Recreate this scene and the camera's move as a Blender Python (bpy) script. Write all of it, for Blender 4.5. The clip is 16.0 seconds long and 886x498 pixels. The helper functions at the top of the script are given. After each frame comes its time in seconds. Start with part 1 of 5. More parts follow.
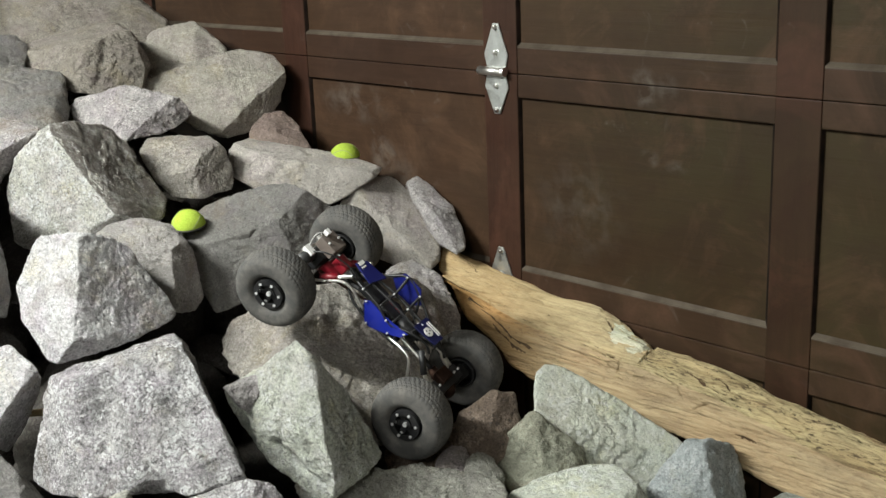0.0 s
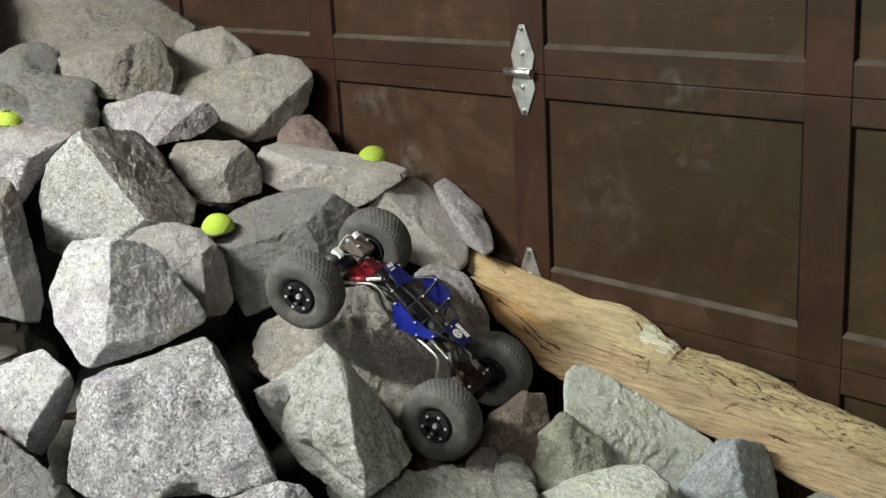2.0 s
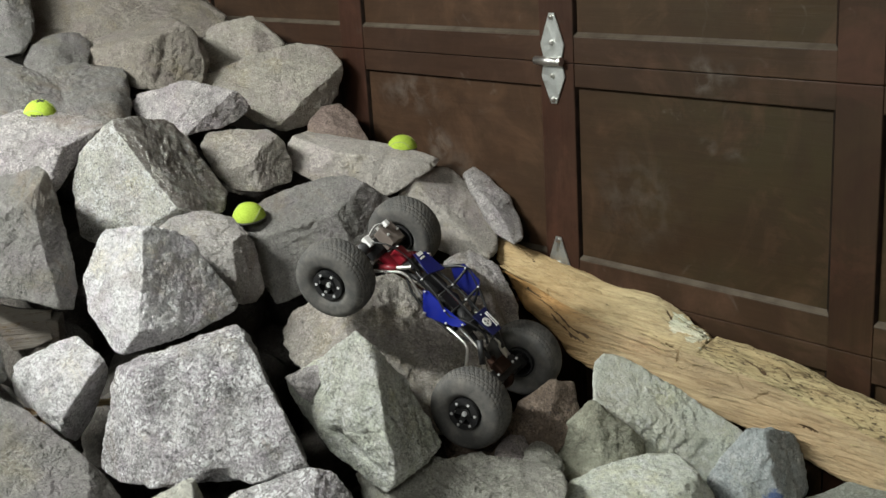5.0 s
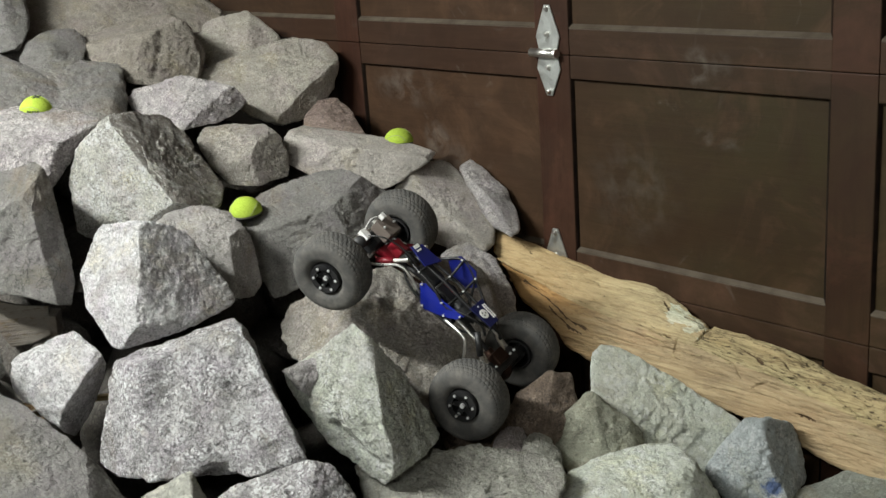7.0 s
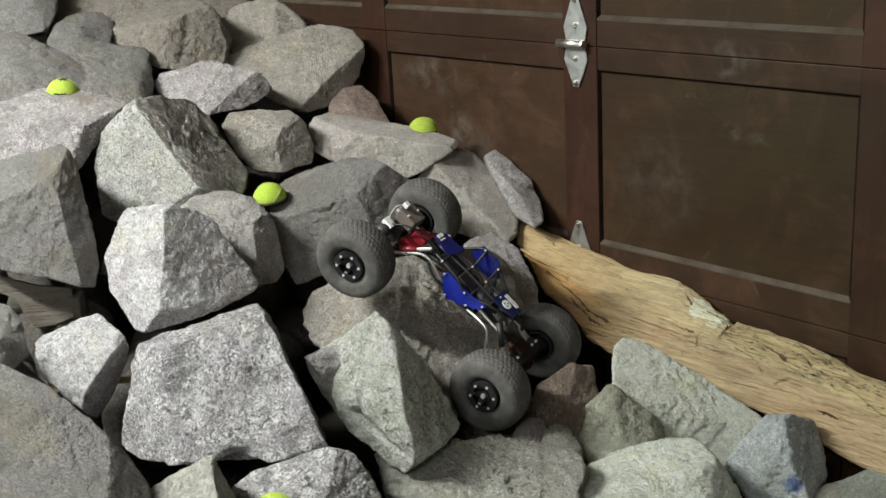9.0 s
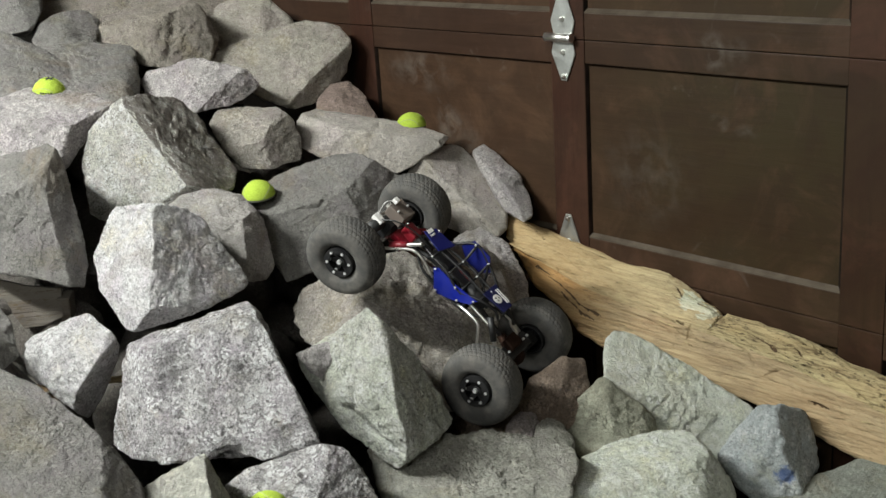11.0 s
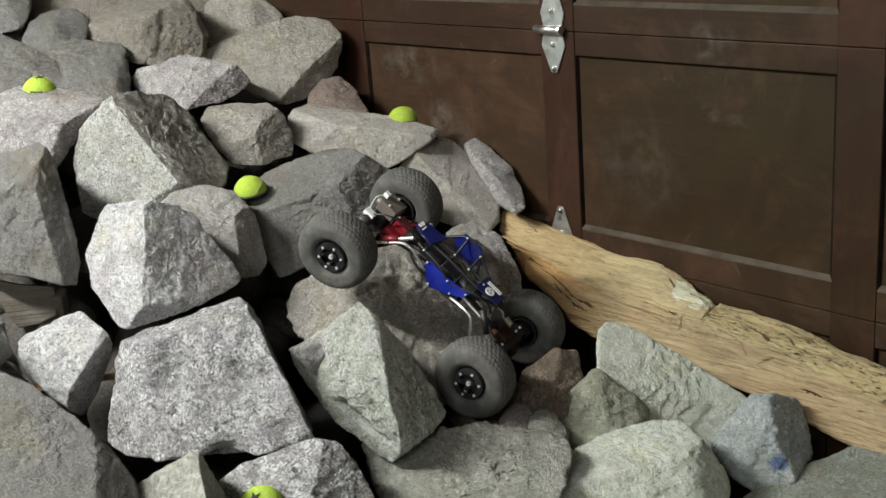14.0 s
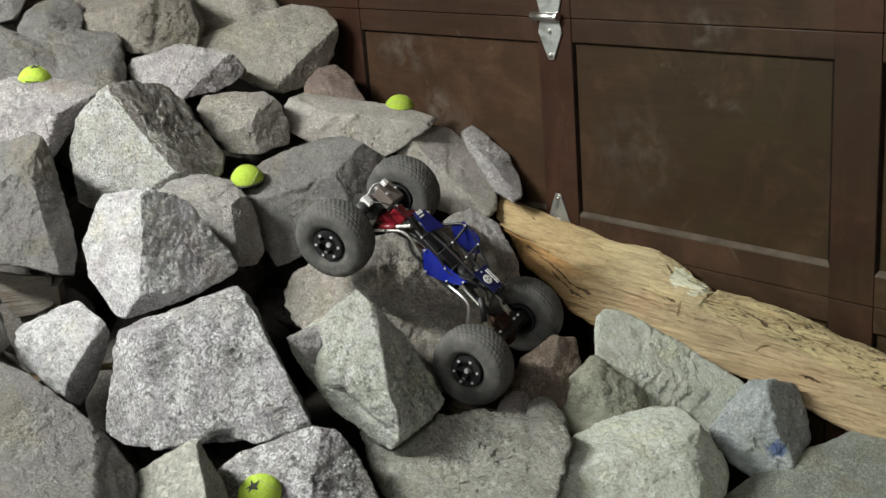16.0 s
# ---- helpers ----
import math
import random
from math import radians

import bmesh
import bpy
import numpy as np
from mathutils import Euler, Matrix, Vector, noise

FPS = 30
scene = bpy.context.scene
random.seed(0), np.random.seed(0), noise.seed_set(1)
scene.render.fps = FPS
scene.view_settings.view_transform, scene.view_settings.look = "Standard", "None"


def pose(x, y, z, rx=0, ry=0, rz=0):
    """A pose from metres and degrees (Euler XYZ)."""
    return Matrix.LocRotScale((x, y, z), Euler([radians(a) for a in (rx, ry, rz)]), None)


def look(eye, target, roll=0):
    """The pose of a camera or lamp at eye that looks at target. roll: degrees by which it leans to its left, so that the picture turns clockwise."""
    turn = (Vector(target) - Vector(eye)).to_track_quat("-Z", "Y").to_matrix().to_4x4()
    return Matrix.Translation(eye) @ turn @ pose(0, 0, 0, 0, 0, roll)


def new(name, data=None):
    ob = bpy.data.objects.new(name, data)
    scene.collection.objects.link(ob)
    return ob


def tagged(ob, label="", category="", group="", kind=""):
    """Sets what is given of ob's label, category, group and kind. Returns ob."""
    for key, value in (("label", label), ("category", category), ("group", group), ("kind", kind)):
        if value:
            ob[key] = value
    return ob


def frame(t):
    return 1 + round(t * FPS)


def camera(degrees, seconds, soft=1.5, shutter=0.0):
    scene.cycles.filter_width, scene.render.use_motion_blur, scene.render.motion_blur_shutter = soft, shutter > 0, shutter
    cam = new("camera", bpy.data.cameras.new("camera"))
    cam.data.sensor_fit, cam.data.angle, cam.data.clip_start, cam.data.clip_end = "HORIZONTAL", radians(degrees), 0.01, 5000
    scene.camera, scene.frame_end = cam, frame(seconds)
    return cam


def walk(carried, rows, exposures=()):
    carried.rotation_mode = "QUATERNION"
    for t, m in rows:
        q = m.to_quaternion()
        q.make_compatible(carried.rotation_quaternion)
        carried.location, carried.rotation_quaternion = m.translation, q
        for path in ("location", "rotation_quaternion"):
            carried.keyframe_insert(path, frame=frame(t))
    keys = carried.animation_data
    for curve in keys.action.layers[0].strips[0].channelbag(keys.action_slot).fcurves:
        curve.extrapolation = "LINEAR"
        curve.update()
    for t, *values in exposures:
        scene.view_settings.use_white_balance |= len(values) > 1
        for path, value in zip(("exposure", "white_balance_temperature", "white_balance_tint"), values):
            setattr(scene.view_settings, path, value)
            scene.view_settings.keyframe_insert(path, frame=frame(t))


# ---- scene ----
cam = camera(41.4, 16.0)
PATH = [
    (0, (1.578, -1.73, 1.222), (0.21, -0.378, 0.672), -2.3),
    (0.5, (1.582, -1.735, 1.218), (0.206, -0.398, 0.653), -2.9),
    (1, (1.578, -1.738, 1.219), (0.189, -0.413, 0.656), -2.8),
    (1.5, (1.585, -1.727, 1.226), (0.187, -0.41, 0.67), -3.2),
    (2, (1.58, -1.732, 1.223), (0.178, -0.414, 0.678), -3.2),
    (2.5, (1.578, -1.733, 1.225), (0.167, -0.426, 0.676), -3.1),
    (3, (1.581, -1.735, 1.226), (0.157, -0.442, 0.676), -3.2),
    (3.5, (1.583, -1.738, 1.226), (0.146, -0.462, 0.672), -3.4),
    (4, (1.582, -1.738, 1.225), (0.147, -0.462, 0.668), -3.5),
    (6.5, (1.587, -1.74, 1.224), (0.16, -0.459, 0.656), -3.6),
    (7, (1.588, -1.738, 1.22), (0.159, -0.46, 0.652), -4.0),
    (7.5, (1.592, -1.738, 1.217), (0.159, -0.464, 0.646), -4.0),
    (8, (1.588, -1.738, 1.215), (0.147, -0.476, 0.642), -3.5),
    (8.5, (1.583, -1.741, 1.219), (0.133, -0.49, 0.64), -3.1),
    (11, (1.577, -1.744, 1.219), (0.144, -0.48, 0.627), -3.7),
    (11.5, (1.575, -1.746, 1.215), (0.143, -0.481, 0.624), -3.9),
    (12, (1.58, -1.747, 1.215), (0.15, -0.481, 0.618), -4.4),
    (12.5, (1.585, -1.745, 1.213), (0.159, -0.479, 0.609), -4.6),
    (13, (1.585, -1.745, 1.214), (0.159, -0.478, 0.61), -4.5),
    (13.5, (1.584, -1.739, 1.214), (0.156, -0.476, 0.612), -4.4),
    (14, (1.585, -1.739, 1.217), (0.157, -0.474, 0.616), -4.4),
    (14.5, (1.583, -1.742, 1.215), (0.154, -0.476, 0.615), -4.5),
    (15, (1.581, -1.743, 1.214), (0.155, -0.478, 0.609), -4.8),
    (15.5, (1.584, -1.739, 1.211), (0.161, -0.475, 0.598), -4.9),
    (16, (1.584, -1.738, 1.212), (0.162, -0.475, 0.595), -4.7),
]
walk(cam, [(t, look(eye, target, roll)) for t, eye, target, roll in PATH],
     exposures=[(0, 0.12), (1, 0.04), (2, 0.03), (3, -0.04), (4, -0.11), (6.5, -0.11), (16, -0.12)])

# ---- light: a closed garage under unseen ceiling battens, one added as fill ----
world = bpy.data.worlds.new("room_air")
scene.world = world
world.use_nodes = True
world.node_tree.nodes["Background"].inputs["Color"].default_value = (0.6, 0.65, 0.7, 1)
world.node_tree.nodes["Background"].inputs["Strength"].default_value = 0.02
scene.view_settings.exposure = 0.0


def batten_light(x, y, z, watts, length, turn, colour):
    lamp = bpy.data.lights.new("batten_light", "AREA")
    lamp.shape, lamp.size, lamp.size_y = "RECTANGLE", length, 0.12
    lamp.energy, lamp.color = watts, colour
    ob = new("batten_light", lamp)
    ob.matrix_world = pose(x, y, z, 0, 0, turn)
    return ob


MAIN = (-0.65, -2.35, 2.33)
# an added lamp that only lifts the dark sides
FILL_LAMP = (1.9, -3.3, 2.36)
batten_light(*MAIN, 214, 1.2, 20, (0.968, 1.0, 0.955))
batten_light(*FILL_LAMP, 60, 1.2, 0, (0.968, 1.0, 0.955))


# ---- node helpers and materials ----
def node(nt, kind, out=0, **given):
    n = nt.nodes.new(kind)
    for key, value in given.items():
        name = key.replace("_", " ")
        if name in n.inputs.keys():
            if isinstance(value, bpy.types.NodeSocket):
                nt.links.new(value, n.inputs[name])
            else:
                n.inputs[name].default_value = value
    return n.outputs[out]


def mixed(nt, fac, a, b, blend="MIX"):
    n = nt.nodes.new("ShaderNodeMix")
    n.data_type, n.blend_type = "RGBA", blend
    for socket, value in ((n.inputs[0], fac), (n.inputs[6], a), (n.inputs[7], b)):
        if isinstance(value, bpy.types.NodeSocket):
            nt.links.new(value, socket)
        else:
            socket.default_value = (*value, 1) if isinstance(value, tuple) else value
    return n.outputs[2]


def ramp(nt, fac, lo, hi, a=0.0, b=1.0):
    n = nt.nodes.new("ShaderNodeMapRange")
    n.inputs["From Min"].default_value, n.inputs["From Max"].default_value = lo, hi
    n.inputs["To Min"].default_value, n.inputs["To Max"].default_value = a, b
    nt.links.new(fac, n.inputs["Value"])
    return n.outputs[0]


def maths(nt, op, a, b=0.0):
    n = nt.nodes.new("ShaderNodeMath")
    n.operation = op
    for socket, value in zip(n.inputs, (a, b)):
        if isinstance(value, bpy.types.NodeSocket):
            nt.links.new(value, socket)
        else:
            socket.default_value = value
    return n.outputs[0]


def coords(nt, scale=(1, 1, 1), shifted=False):
    """Object coordinates, stretched, and set off by a different amount on each object."""
    at = nt.nodes.new("ShaderNodeTexCoord").outputs["Object"]
    m = nt.nodes.new("ShaderNodeMapping")
    nt.links.new(at, m.inputs["Vector"])
    m.inputs["Scale"].default_value = scale
    if shifted:
        rnd = nt.nodes.new("ShaderNodeObjectInfo").outputs["Random"]
        nt.links.new(maths(nt, "MULTIPLY", rnd, 40.0), m.inputs["Location"])
    return m.outputs[0]


def material(name, rough=0.6, metal=0.0, colour=(0.5, 0.5, 0.5), specular=0.5):
    m = bpy.data.materials.new(name)
    m.use_nodes = True
    b = m.node_tree.nodes["Principled BSDF"]
    b.inputs["Roughness"].default_value, b.inputs["Metallic"].default_value = rough, metal
    b.inputs["Base Color"].default_value = (*colour, 1)
    b.inputs["Specular IOR Level"].default_value = specular
    return m, m.node_tree, b


def bump(nt, b, height, strength, distance):
    n = nt.nodes.new("ShaderNodeBump")
    n.inputs["Strength"].default_value, n.inputs["Distance"].default_value = strength, distance
    nt.links.new(height, n.inputs["Height"])
    nt.links.new(n.outputs[0], b.inputs["Normal"])


def noisy(nt, vector, scale, detail=4.0, rough=0.55, distort=0.0):
    return node(nt, "ShaderNodeTexNoise", Vector=vector, Scale=scale, Detail=detail, Roughness=rough, Distortion=distort)


def granite(name, light, dark, tint, contrast=1.0, coarse=1.0, relief_mm=13, crust=None, blush=0.45, stained=0.35, paint=None):
    """Weathered crystalline rock: broad clouds, patches that break up into crystals, mica, chalky bruises, paler edges,
    darker hollows, rusty stains.
    """
    m, nt, b = material(name, 0.85, 0, light, 0.3)
    at = coords(nt, shifted=True)
    warp = node(nt, "ShaderNodeTexNoise", 1, Vector=at, Scale=34.0, Detail=3.0)
    shift = nt.nodes.new("ShaderNodeVectorMath")
    shift.operation = "MULTIPLY_ADD"
    nt.links.new(warp, shift.inputs[0])
    shift.inputs[1].default_value = (0.022, 0.022, 0.022)
    nt.links.new(at, shift.inputs[2])
    bent_at = shift.outputs[0]
    # patches of a few centimetres that fray into grains
    cloud = noisy(nt, at, 6, 6, 0.62, 0.4)
    fray = noisy(nt, bent_at, 36 * coarse, 9, 0.82)
    mottle = ramp(nt, fray, 0.42, 0.62)
    spread = ramp(nt, cloud, 0.36, 0.62, 0.45, 1.0)
    col = mixed(nt, maths(nt, "MULTIPLY", maths(nt, "MULTIPLY", mottle, spread), 0.95 * contrast), light, dark)
    col = mixed(nt, maths(nt, "MULTIPLY", ramp(nt, noisy(nt, at, 9, 5, 0.6, 0.4), 0.42, 0.66), 0.55), col, tint)
    lilac = (light[0] * 0.90, light[1] * 0.80, light[2] * 0.93)
    col = mixed(nt, maths(nt, "MULTIPLY", ramp(nt, noisy(nt, at, 13, 6, 0.68), 0.47, 0.62), blush), col, lilac)
    warm = (light[0] * 0.96, light[1] * 0.88, light[2] * 0.62)
    col = mixed(nt, maths(nt, "MULTIPLY", ramp(nt, noisy(nt, at, 10, 7, 0.7, 0.5), 0.54, 0.68), 0.50), col, warm)
    # bruised pale faces and dull weathered ones, two to six centimetres across
    blotch = noisy(nt, bent_at, 19, 7, 0.74, 0.3)
    col = mixed(nt, maths(nt, "MULTIPLY", ramp(nt, blotch, 0.50, 0.60), 0.48 * contrast), col, tuple(v * 1.15 for v in dark))
    col = mixed(nt, maths(nt, "MULTIPLY", ramp(nt, blotch, 0.46, 0.37), 0.55 * contrast), col, tuple(min(0.88, v * 1.30) for v in light))
    # crystals of three to six millimetres, each with its own tone
    cell = nt.nodes.new("ShaderNodeTexVoronoi")
    nt.links.new(bent_at, cell.inputs["Vector"])
    cell.inputs["Scale"].default_value = 290 * coarse
    tone = nt.nodes.new("ShaderNodeSeparateColor")
    nt.links.new(cell.outputs["Color"], tone.inputs[0])
    col = mixed(nt, maths(nt, "MULTIPLY", ramp(nt, tone.outputs[0], 0.60, 0.95), 0.50 * contrast), col, tuple(v * 0.7 for v in dark))
    fine = ramp(nt, noisy(nt, at, 280, 3, 0.8), 0.46, 0.55)
    patchy = ramp(nt, noisy(nt, at, 17, 5, 0.7), 0.36, 0.60, 0.35, 1.0)
    col = mixed(nt, maths(nt, "MULTIPLY", maths(nt, "MULTIPLY", fine, patchy), 0.66 * contrast), col, tuple(v * 0.50 for v in dark))
    chalk = ramp(nt, noisy(nt, at, 24, 7, 0.78), 0.45, 0.57)
    col = mixed(nt, maths(nt, "MULTIPLY", maths(nt, "MULTIPLY", ramp(nt, tone.outputs[1], 0.45, 0.80), chalk), 0.85 * contrast), col, tuple(min(0.90, v * 1.6) for v in light))
    mica = ramp(nt, noisy(nt, at, 120, 4, 0.65), 0.60, 0.66)
    col = mixed(nt, maths(nt, "MULTIPLY", mica, 0.75 * contrast), col, (0.055, 0.05, 0.048))
    # long hairlines and pits where dirt has settled
    vein = maths(nt, "ABSOLUTE", maths(nt, "SUBTRACT", noisy(nt, bent_at, 15, 5, 0.6, 0.3), 0.5))
    col = mixed(nt, maths(nt, "MULTIPLY", maths(nt, "MULTIPLY", ramp(nt, vein, 0.010, 0.002), ramp(nt, cloud, 0.47, 0.56)), 0.55), col, tuple(v * 0.45 for v in dark))
    stain = ramp(nt, noisy(nt, at, 5.5, 6, 0.66, 1.2), 0.57, 0.70)
    col = mixed(nt, maths(nt, "MULTIPLY", stain, stained), col, (0.24, 0.175, 0.105))
    # convex edges paler, hollows darker, following the mesh's pointiness
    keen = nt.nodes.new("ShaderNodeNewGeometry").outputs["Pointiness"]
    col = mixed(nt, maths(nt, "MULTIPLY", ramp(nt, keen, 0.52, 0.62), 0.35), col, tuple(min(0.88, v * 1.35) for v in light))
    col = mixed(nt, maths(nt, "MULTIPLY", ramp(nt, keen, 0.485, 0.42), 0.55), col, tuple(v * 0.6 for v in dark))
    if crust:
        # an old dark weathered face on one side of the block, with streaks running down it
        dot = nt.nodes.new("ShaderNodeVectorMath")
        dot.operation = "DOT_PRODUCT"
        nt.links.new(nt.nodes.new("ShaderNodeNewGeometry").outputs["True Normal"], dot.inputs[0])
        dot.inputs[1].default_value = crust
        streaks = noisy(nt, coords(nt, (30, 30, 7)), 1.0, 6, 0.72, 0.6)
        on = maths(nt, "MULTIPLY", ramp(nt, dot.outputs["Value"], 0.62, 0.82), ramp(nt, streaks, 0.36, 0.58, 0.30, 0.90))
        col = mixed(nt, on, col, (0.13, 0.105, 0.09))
    if paint:
        # a smear of paint on one corner
        gap = nt.nodes.new("ShaderNodeVectorMath")
        gap.operation = "DISTANCE"
        nt.links.new(coords(nt), gap.inputs[0])
        gap.inputs[1].default_value = paint
        ragged = maths(nt, "ADD", gap.outputs["Value"], maths(nt, "MULTIPLY", maths(nt, "SUBTRACT", noisy(nt, at, 60, 4, 0.7), 0.5), 0.045))
        col = mixed(nt, ramp(nt, ragged, 0.018, 0.010, 0.0, 0.75), col, (0.05, 0.12, 0.36))
    rnd = nt.nodes.new("ShaderNodeObjectInfo").outputs["Random"]
    hsv = node(nt, "ShaderNodeHueSaturation", Color=col, Value=ramp(nt, rnd, 0, 1, 0.94, 1.08))
    nt.links.new(hsv, b.inputs["Base Color"])
    relief = maths(nt, "ADD", noisy(nt, bent_at, 62, 8, 0.80), maths(nt, "MULTIPLY", noisy(nt, at, 240, 4, 0.75), 0.75))
    bump(nt, b, relief, 1.0, relief_mm / 1000)
    return m


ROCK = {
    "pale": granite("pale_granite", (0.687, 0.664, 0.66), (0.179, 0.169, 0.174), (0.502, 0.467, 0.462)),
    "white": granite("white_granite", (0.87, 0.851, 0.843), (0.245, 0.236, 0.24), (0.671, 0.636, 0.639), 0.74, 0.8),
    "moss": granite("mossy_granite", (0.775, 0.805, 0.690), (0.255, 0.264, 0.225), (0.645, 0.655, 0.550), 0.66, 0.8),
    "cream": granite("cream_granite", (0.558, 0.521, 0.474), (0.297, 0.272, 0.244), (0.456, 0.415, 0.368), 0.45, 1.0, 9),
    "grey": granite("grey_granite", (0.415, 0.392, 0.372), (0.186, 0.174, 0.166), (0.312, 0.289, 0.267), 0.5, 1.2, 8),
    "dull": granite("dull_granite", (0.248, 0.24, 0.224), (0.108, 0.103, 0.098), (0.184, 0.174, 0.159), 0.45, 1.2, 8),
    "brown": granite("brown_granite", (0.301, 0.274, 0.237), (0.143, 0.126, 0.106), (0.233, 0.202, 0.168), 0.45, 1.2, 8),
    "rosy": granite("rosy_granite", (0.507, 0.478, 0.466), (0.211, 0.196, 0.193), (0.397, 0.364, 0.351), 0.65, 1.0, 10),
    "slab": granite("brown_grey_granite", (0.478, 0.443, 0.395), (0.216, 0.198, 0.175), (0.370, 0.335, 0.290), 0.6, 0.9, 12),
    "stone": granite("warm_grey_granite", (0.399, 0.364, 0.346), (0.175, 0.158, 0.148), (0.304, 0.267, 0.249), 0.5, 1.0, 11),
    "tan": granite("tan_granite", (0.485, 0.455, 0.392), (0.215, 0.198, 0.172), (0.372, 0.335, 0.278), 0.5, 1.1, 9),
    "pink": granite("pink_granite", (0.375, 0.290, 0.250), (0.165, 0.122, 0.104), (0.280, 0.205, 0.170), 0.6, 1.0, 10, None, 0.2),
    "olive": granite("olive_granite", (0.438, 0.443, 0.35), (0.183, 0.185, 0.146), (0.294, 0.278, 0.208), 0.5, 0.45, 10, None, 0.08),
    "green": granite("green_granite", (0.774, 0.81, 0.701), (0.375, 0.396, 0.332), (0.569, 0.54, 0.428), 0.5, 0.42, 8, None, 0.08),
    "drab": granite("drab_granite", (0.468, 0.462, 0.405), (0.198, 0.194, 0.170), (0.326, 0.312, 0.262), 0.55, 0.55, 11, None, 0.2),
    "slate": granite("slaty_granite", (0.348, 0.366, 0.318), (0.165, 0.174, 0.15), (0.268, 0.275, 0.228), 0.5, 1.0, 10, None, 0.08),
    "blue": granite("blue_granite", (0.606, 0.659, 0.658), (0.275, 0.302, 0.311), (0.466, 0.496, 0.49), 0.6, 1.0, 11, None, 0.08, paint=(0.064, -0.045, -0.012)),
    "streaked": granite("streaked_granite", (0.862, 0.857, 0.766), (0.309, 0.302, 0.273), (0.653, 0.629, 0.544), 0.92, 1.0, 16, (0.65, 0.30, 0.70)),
    # filler stones darker than the boulders: the gaps' shade is in their colour
    "shaded": granite("shaded_rubble", (0.130, 0.118, 0.104), (0.066, 0.058, 0.051), (0.105, 0.090, 0.077), 0.8),
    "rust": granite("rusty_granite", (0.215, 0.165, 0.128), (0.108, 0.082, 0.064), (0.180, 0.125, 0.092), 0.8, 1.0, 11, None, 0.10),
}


def stained_wood(name, colour, deep, spots):
    """Old varnished door timber with grain along x or z, hand smears and chalky dust."""
    m, nt, b = material(name, 0.6, 0, colour, 0.18)
    info = nt.nodes.new("ShaderNodeNewGeometry").outputs["Position"]
    mp = nt.nodes.new("ShaderNodeMapping")
    nt.links.new(info, mp.inputs["Vector"])
    mp.inputs["Scale"].default_value = (2.2, 2.2, 26.0) if name != "door_stile_wood" else (26.0, 2.2, 2.2)
    grain = noisy(nt, mp.outputs[0], 3.0, 6, 0.6, 0.4)
    col = mixed(nt, ramp(nt, grain, 0.35, 0.68), colour, deep)
    cloud = noisy(nt, info, 3.2, 4, 0.6, 0.6)
    apart = nt.nodes.new("ShaderNodeSeparateXYZ")
    nt.links.new(info, apart.inputs[0])
    # the colour turns darker and olive towards the right, with a cloudy border
    toward_right = maths(nt, "ADD", apart.outputs[0], maths(nt, "MULTIPLY", maths(nt, "SUBTRACT", cloud, 0.5), 1.2))
    col = mixed(nt, maths(nt, "MULTIPLY", ramp(nt, toward_right, -0.15, 0.60), 0.80 if name == "door_panel_wood" else 0.45), col, (0.0305, 0.0238, 0.0094))
    wisps = noisy(nt, info, 11, 6, 0.65, 2.0)
    dust = maths(nt, "MULTIPLY", ramp(nt, wisps, 0.62, 0.85), ramp(nt, noisy(nt, info, 2.4, 2), 0.42, 0.66))
    mottled = noisy(nt, info, 9, 7, 0.7, 0.6)
    col = mixed(nt, maths(nt, "MULTIPLY", ramp(nt, mottled, 0.40, 0.62), 0.60), col, tuple(v * 0.55 for v in colour))
    pale = noisy(nt, info, 6, 6, 0.7, 1.0)
    col = mixed(nt, maths(nt, "MULTIPLY", ramp(nt, pale, 0.50, 0.70), 0.60), col, tuple(v * 1.7 for v in colour))
    for x, z, wide, high, amount in spots:
        d = nt.nodes.new("ShaderNodeVectorMath")
        d.operation = "SUBTRACT"
        nt.links.new(info, d.inputs[0])
        d.inputs[1].default_value = (x, 0, z)
        s = nt.nodes.new("ShaderNodeVectorMath")
        s.operation = "MULTIPLY"
        nt.links.new(d.outputs[0], s.inputs[0])
        s.inputs[1].default_value = (1 / wide, 0, 1 / high)
        ln = nt.nodes.new("ShaderNodeVectorMath")
        ln.operation = "LENGTH"
        nt.links.new(s.outputs[0], ln.inputs[0])
        fall = ramp(nt, ln.outputs["Value"], 1.0, 0.25)
        ragged = ramp(nt, noisy(nt, info, 26, 5, 0.6, 0.3), 0.42, 0.66)
        dust = maths(nt, "MAXIMUM", dust, maths(nt, "MULTIPLY", maths(nt, "MULTIPLY", fall, ragged), amount))
    col = mixed(nt, maths(nt, "MULTIPLY", dust, 0.55), col, (0.17, 0.152, 0.13))
    rnd = nt.nodes.new("ShaderNodeObjectInfo").outputs["Random"]
    col = node(nt, "ShaderNodeHueSaturation", Color=col, Value=ramp(nt, rnd, 0, 1, 0.90, 1.10))
    nt.links.new(col, b.inputs["Base Color"])
    nt.links.new(ramp(nt, cloud, 0.3, 0.7, 0.42, 0.62), b.inputs["Roughness"])
    bump(nt, b, grain, 0.35, 0.002)
    return m


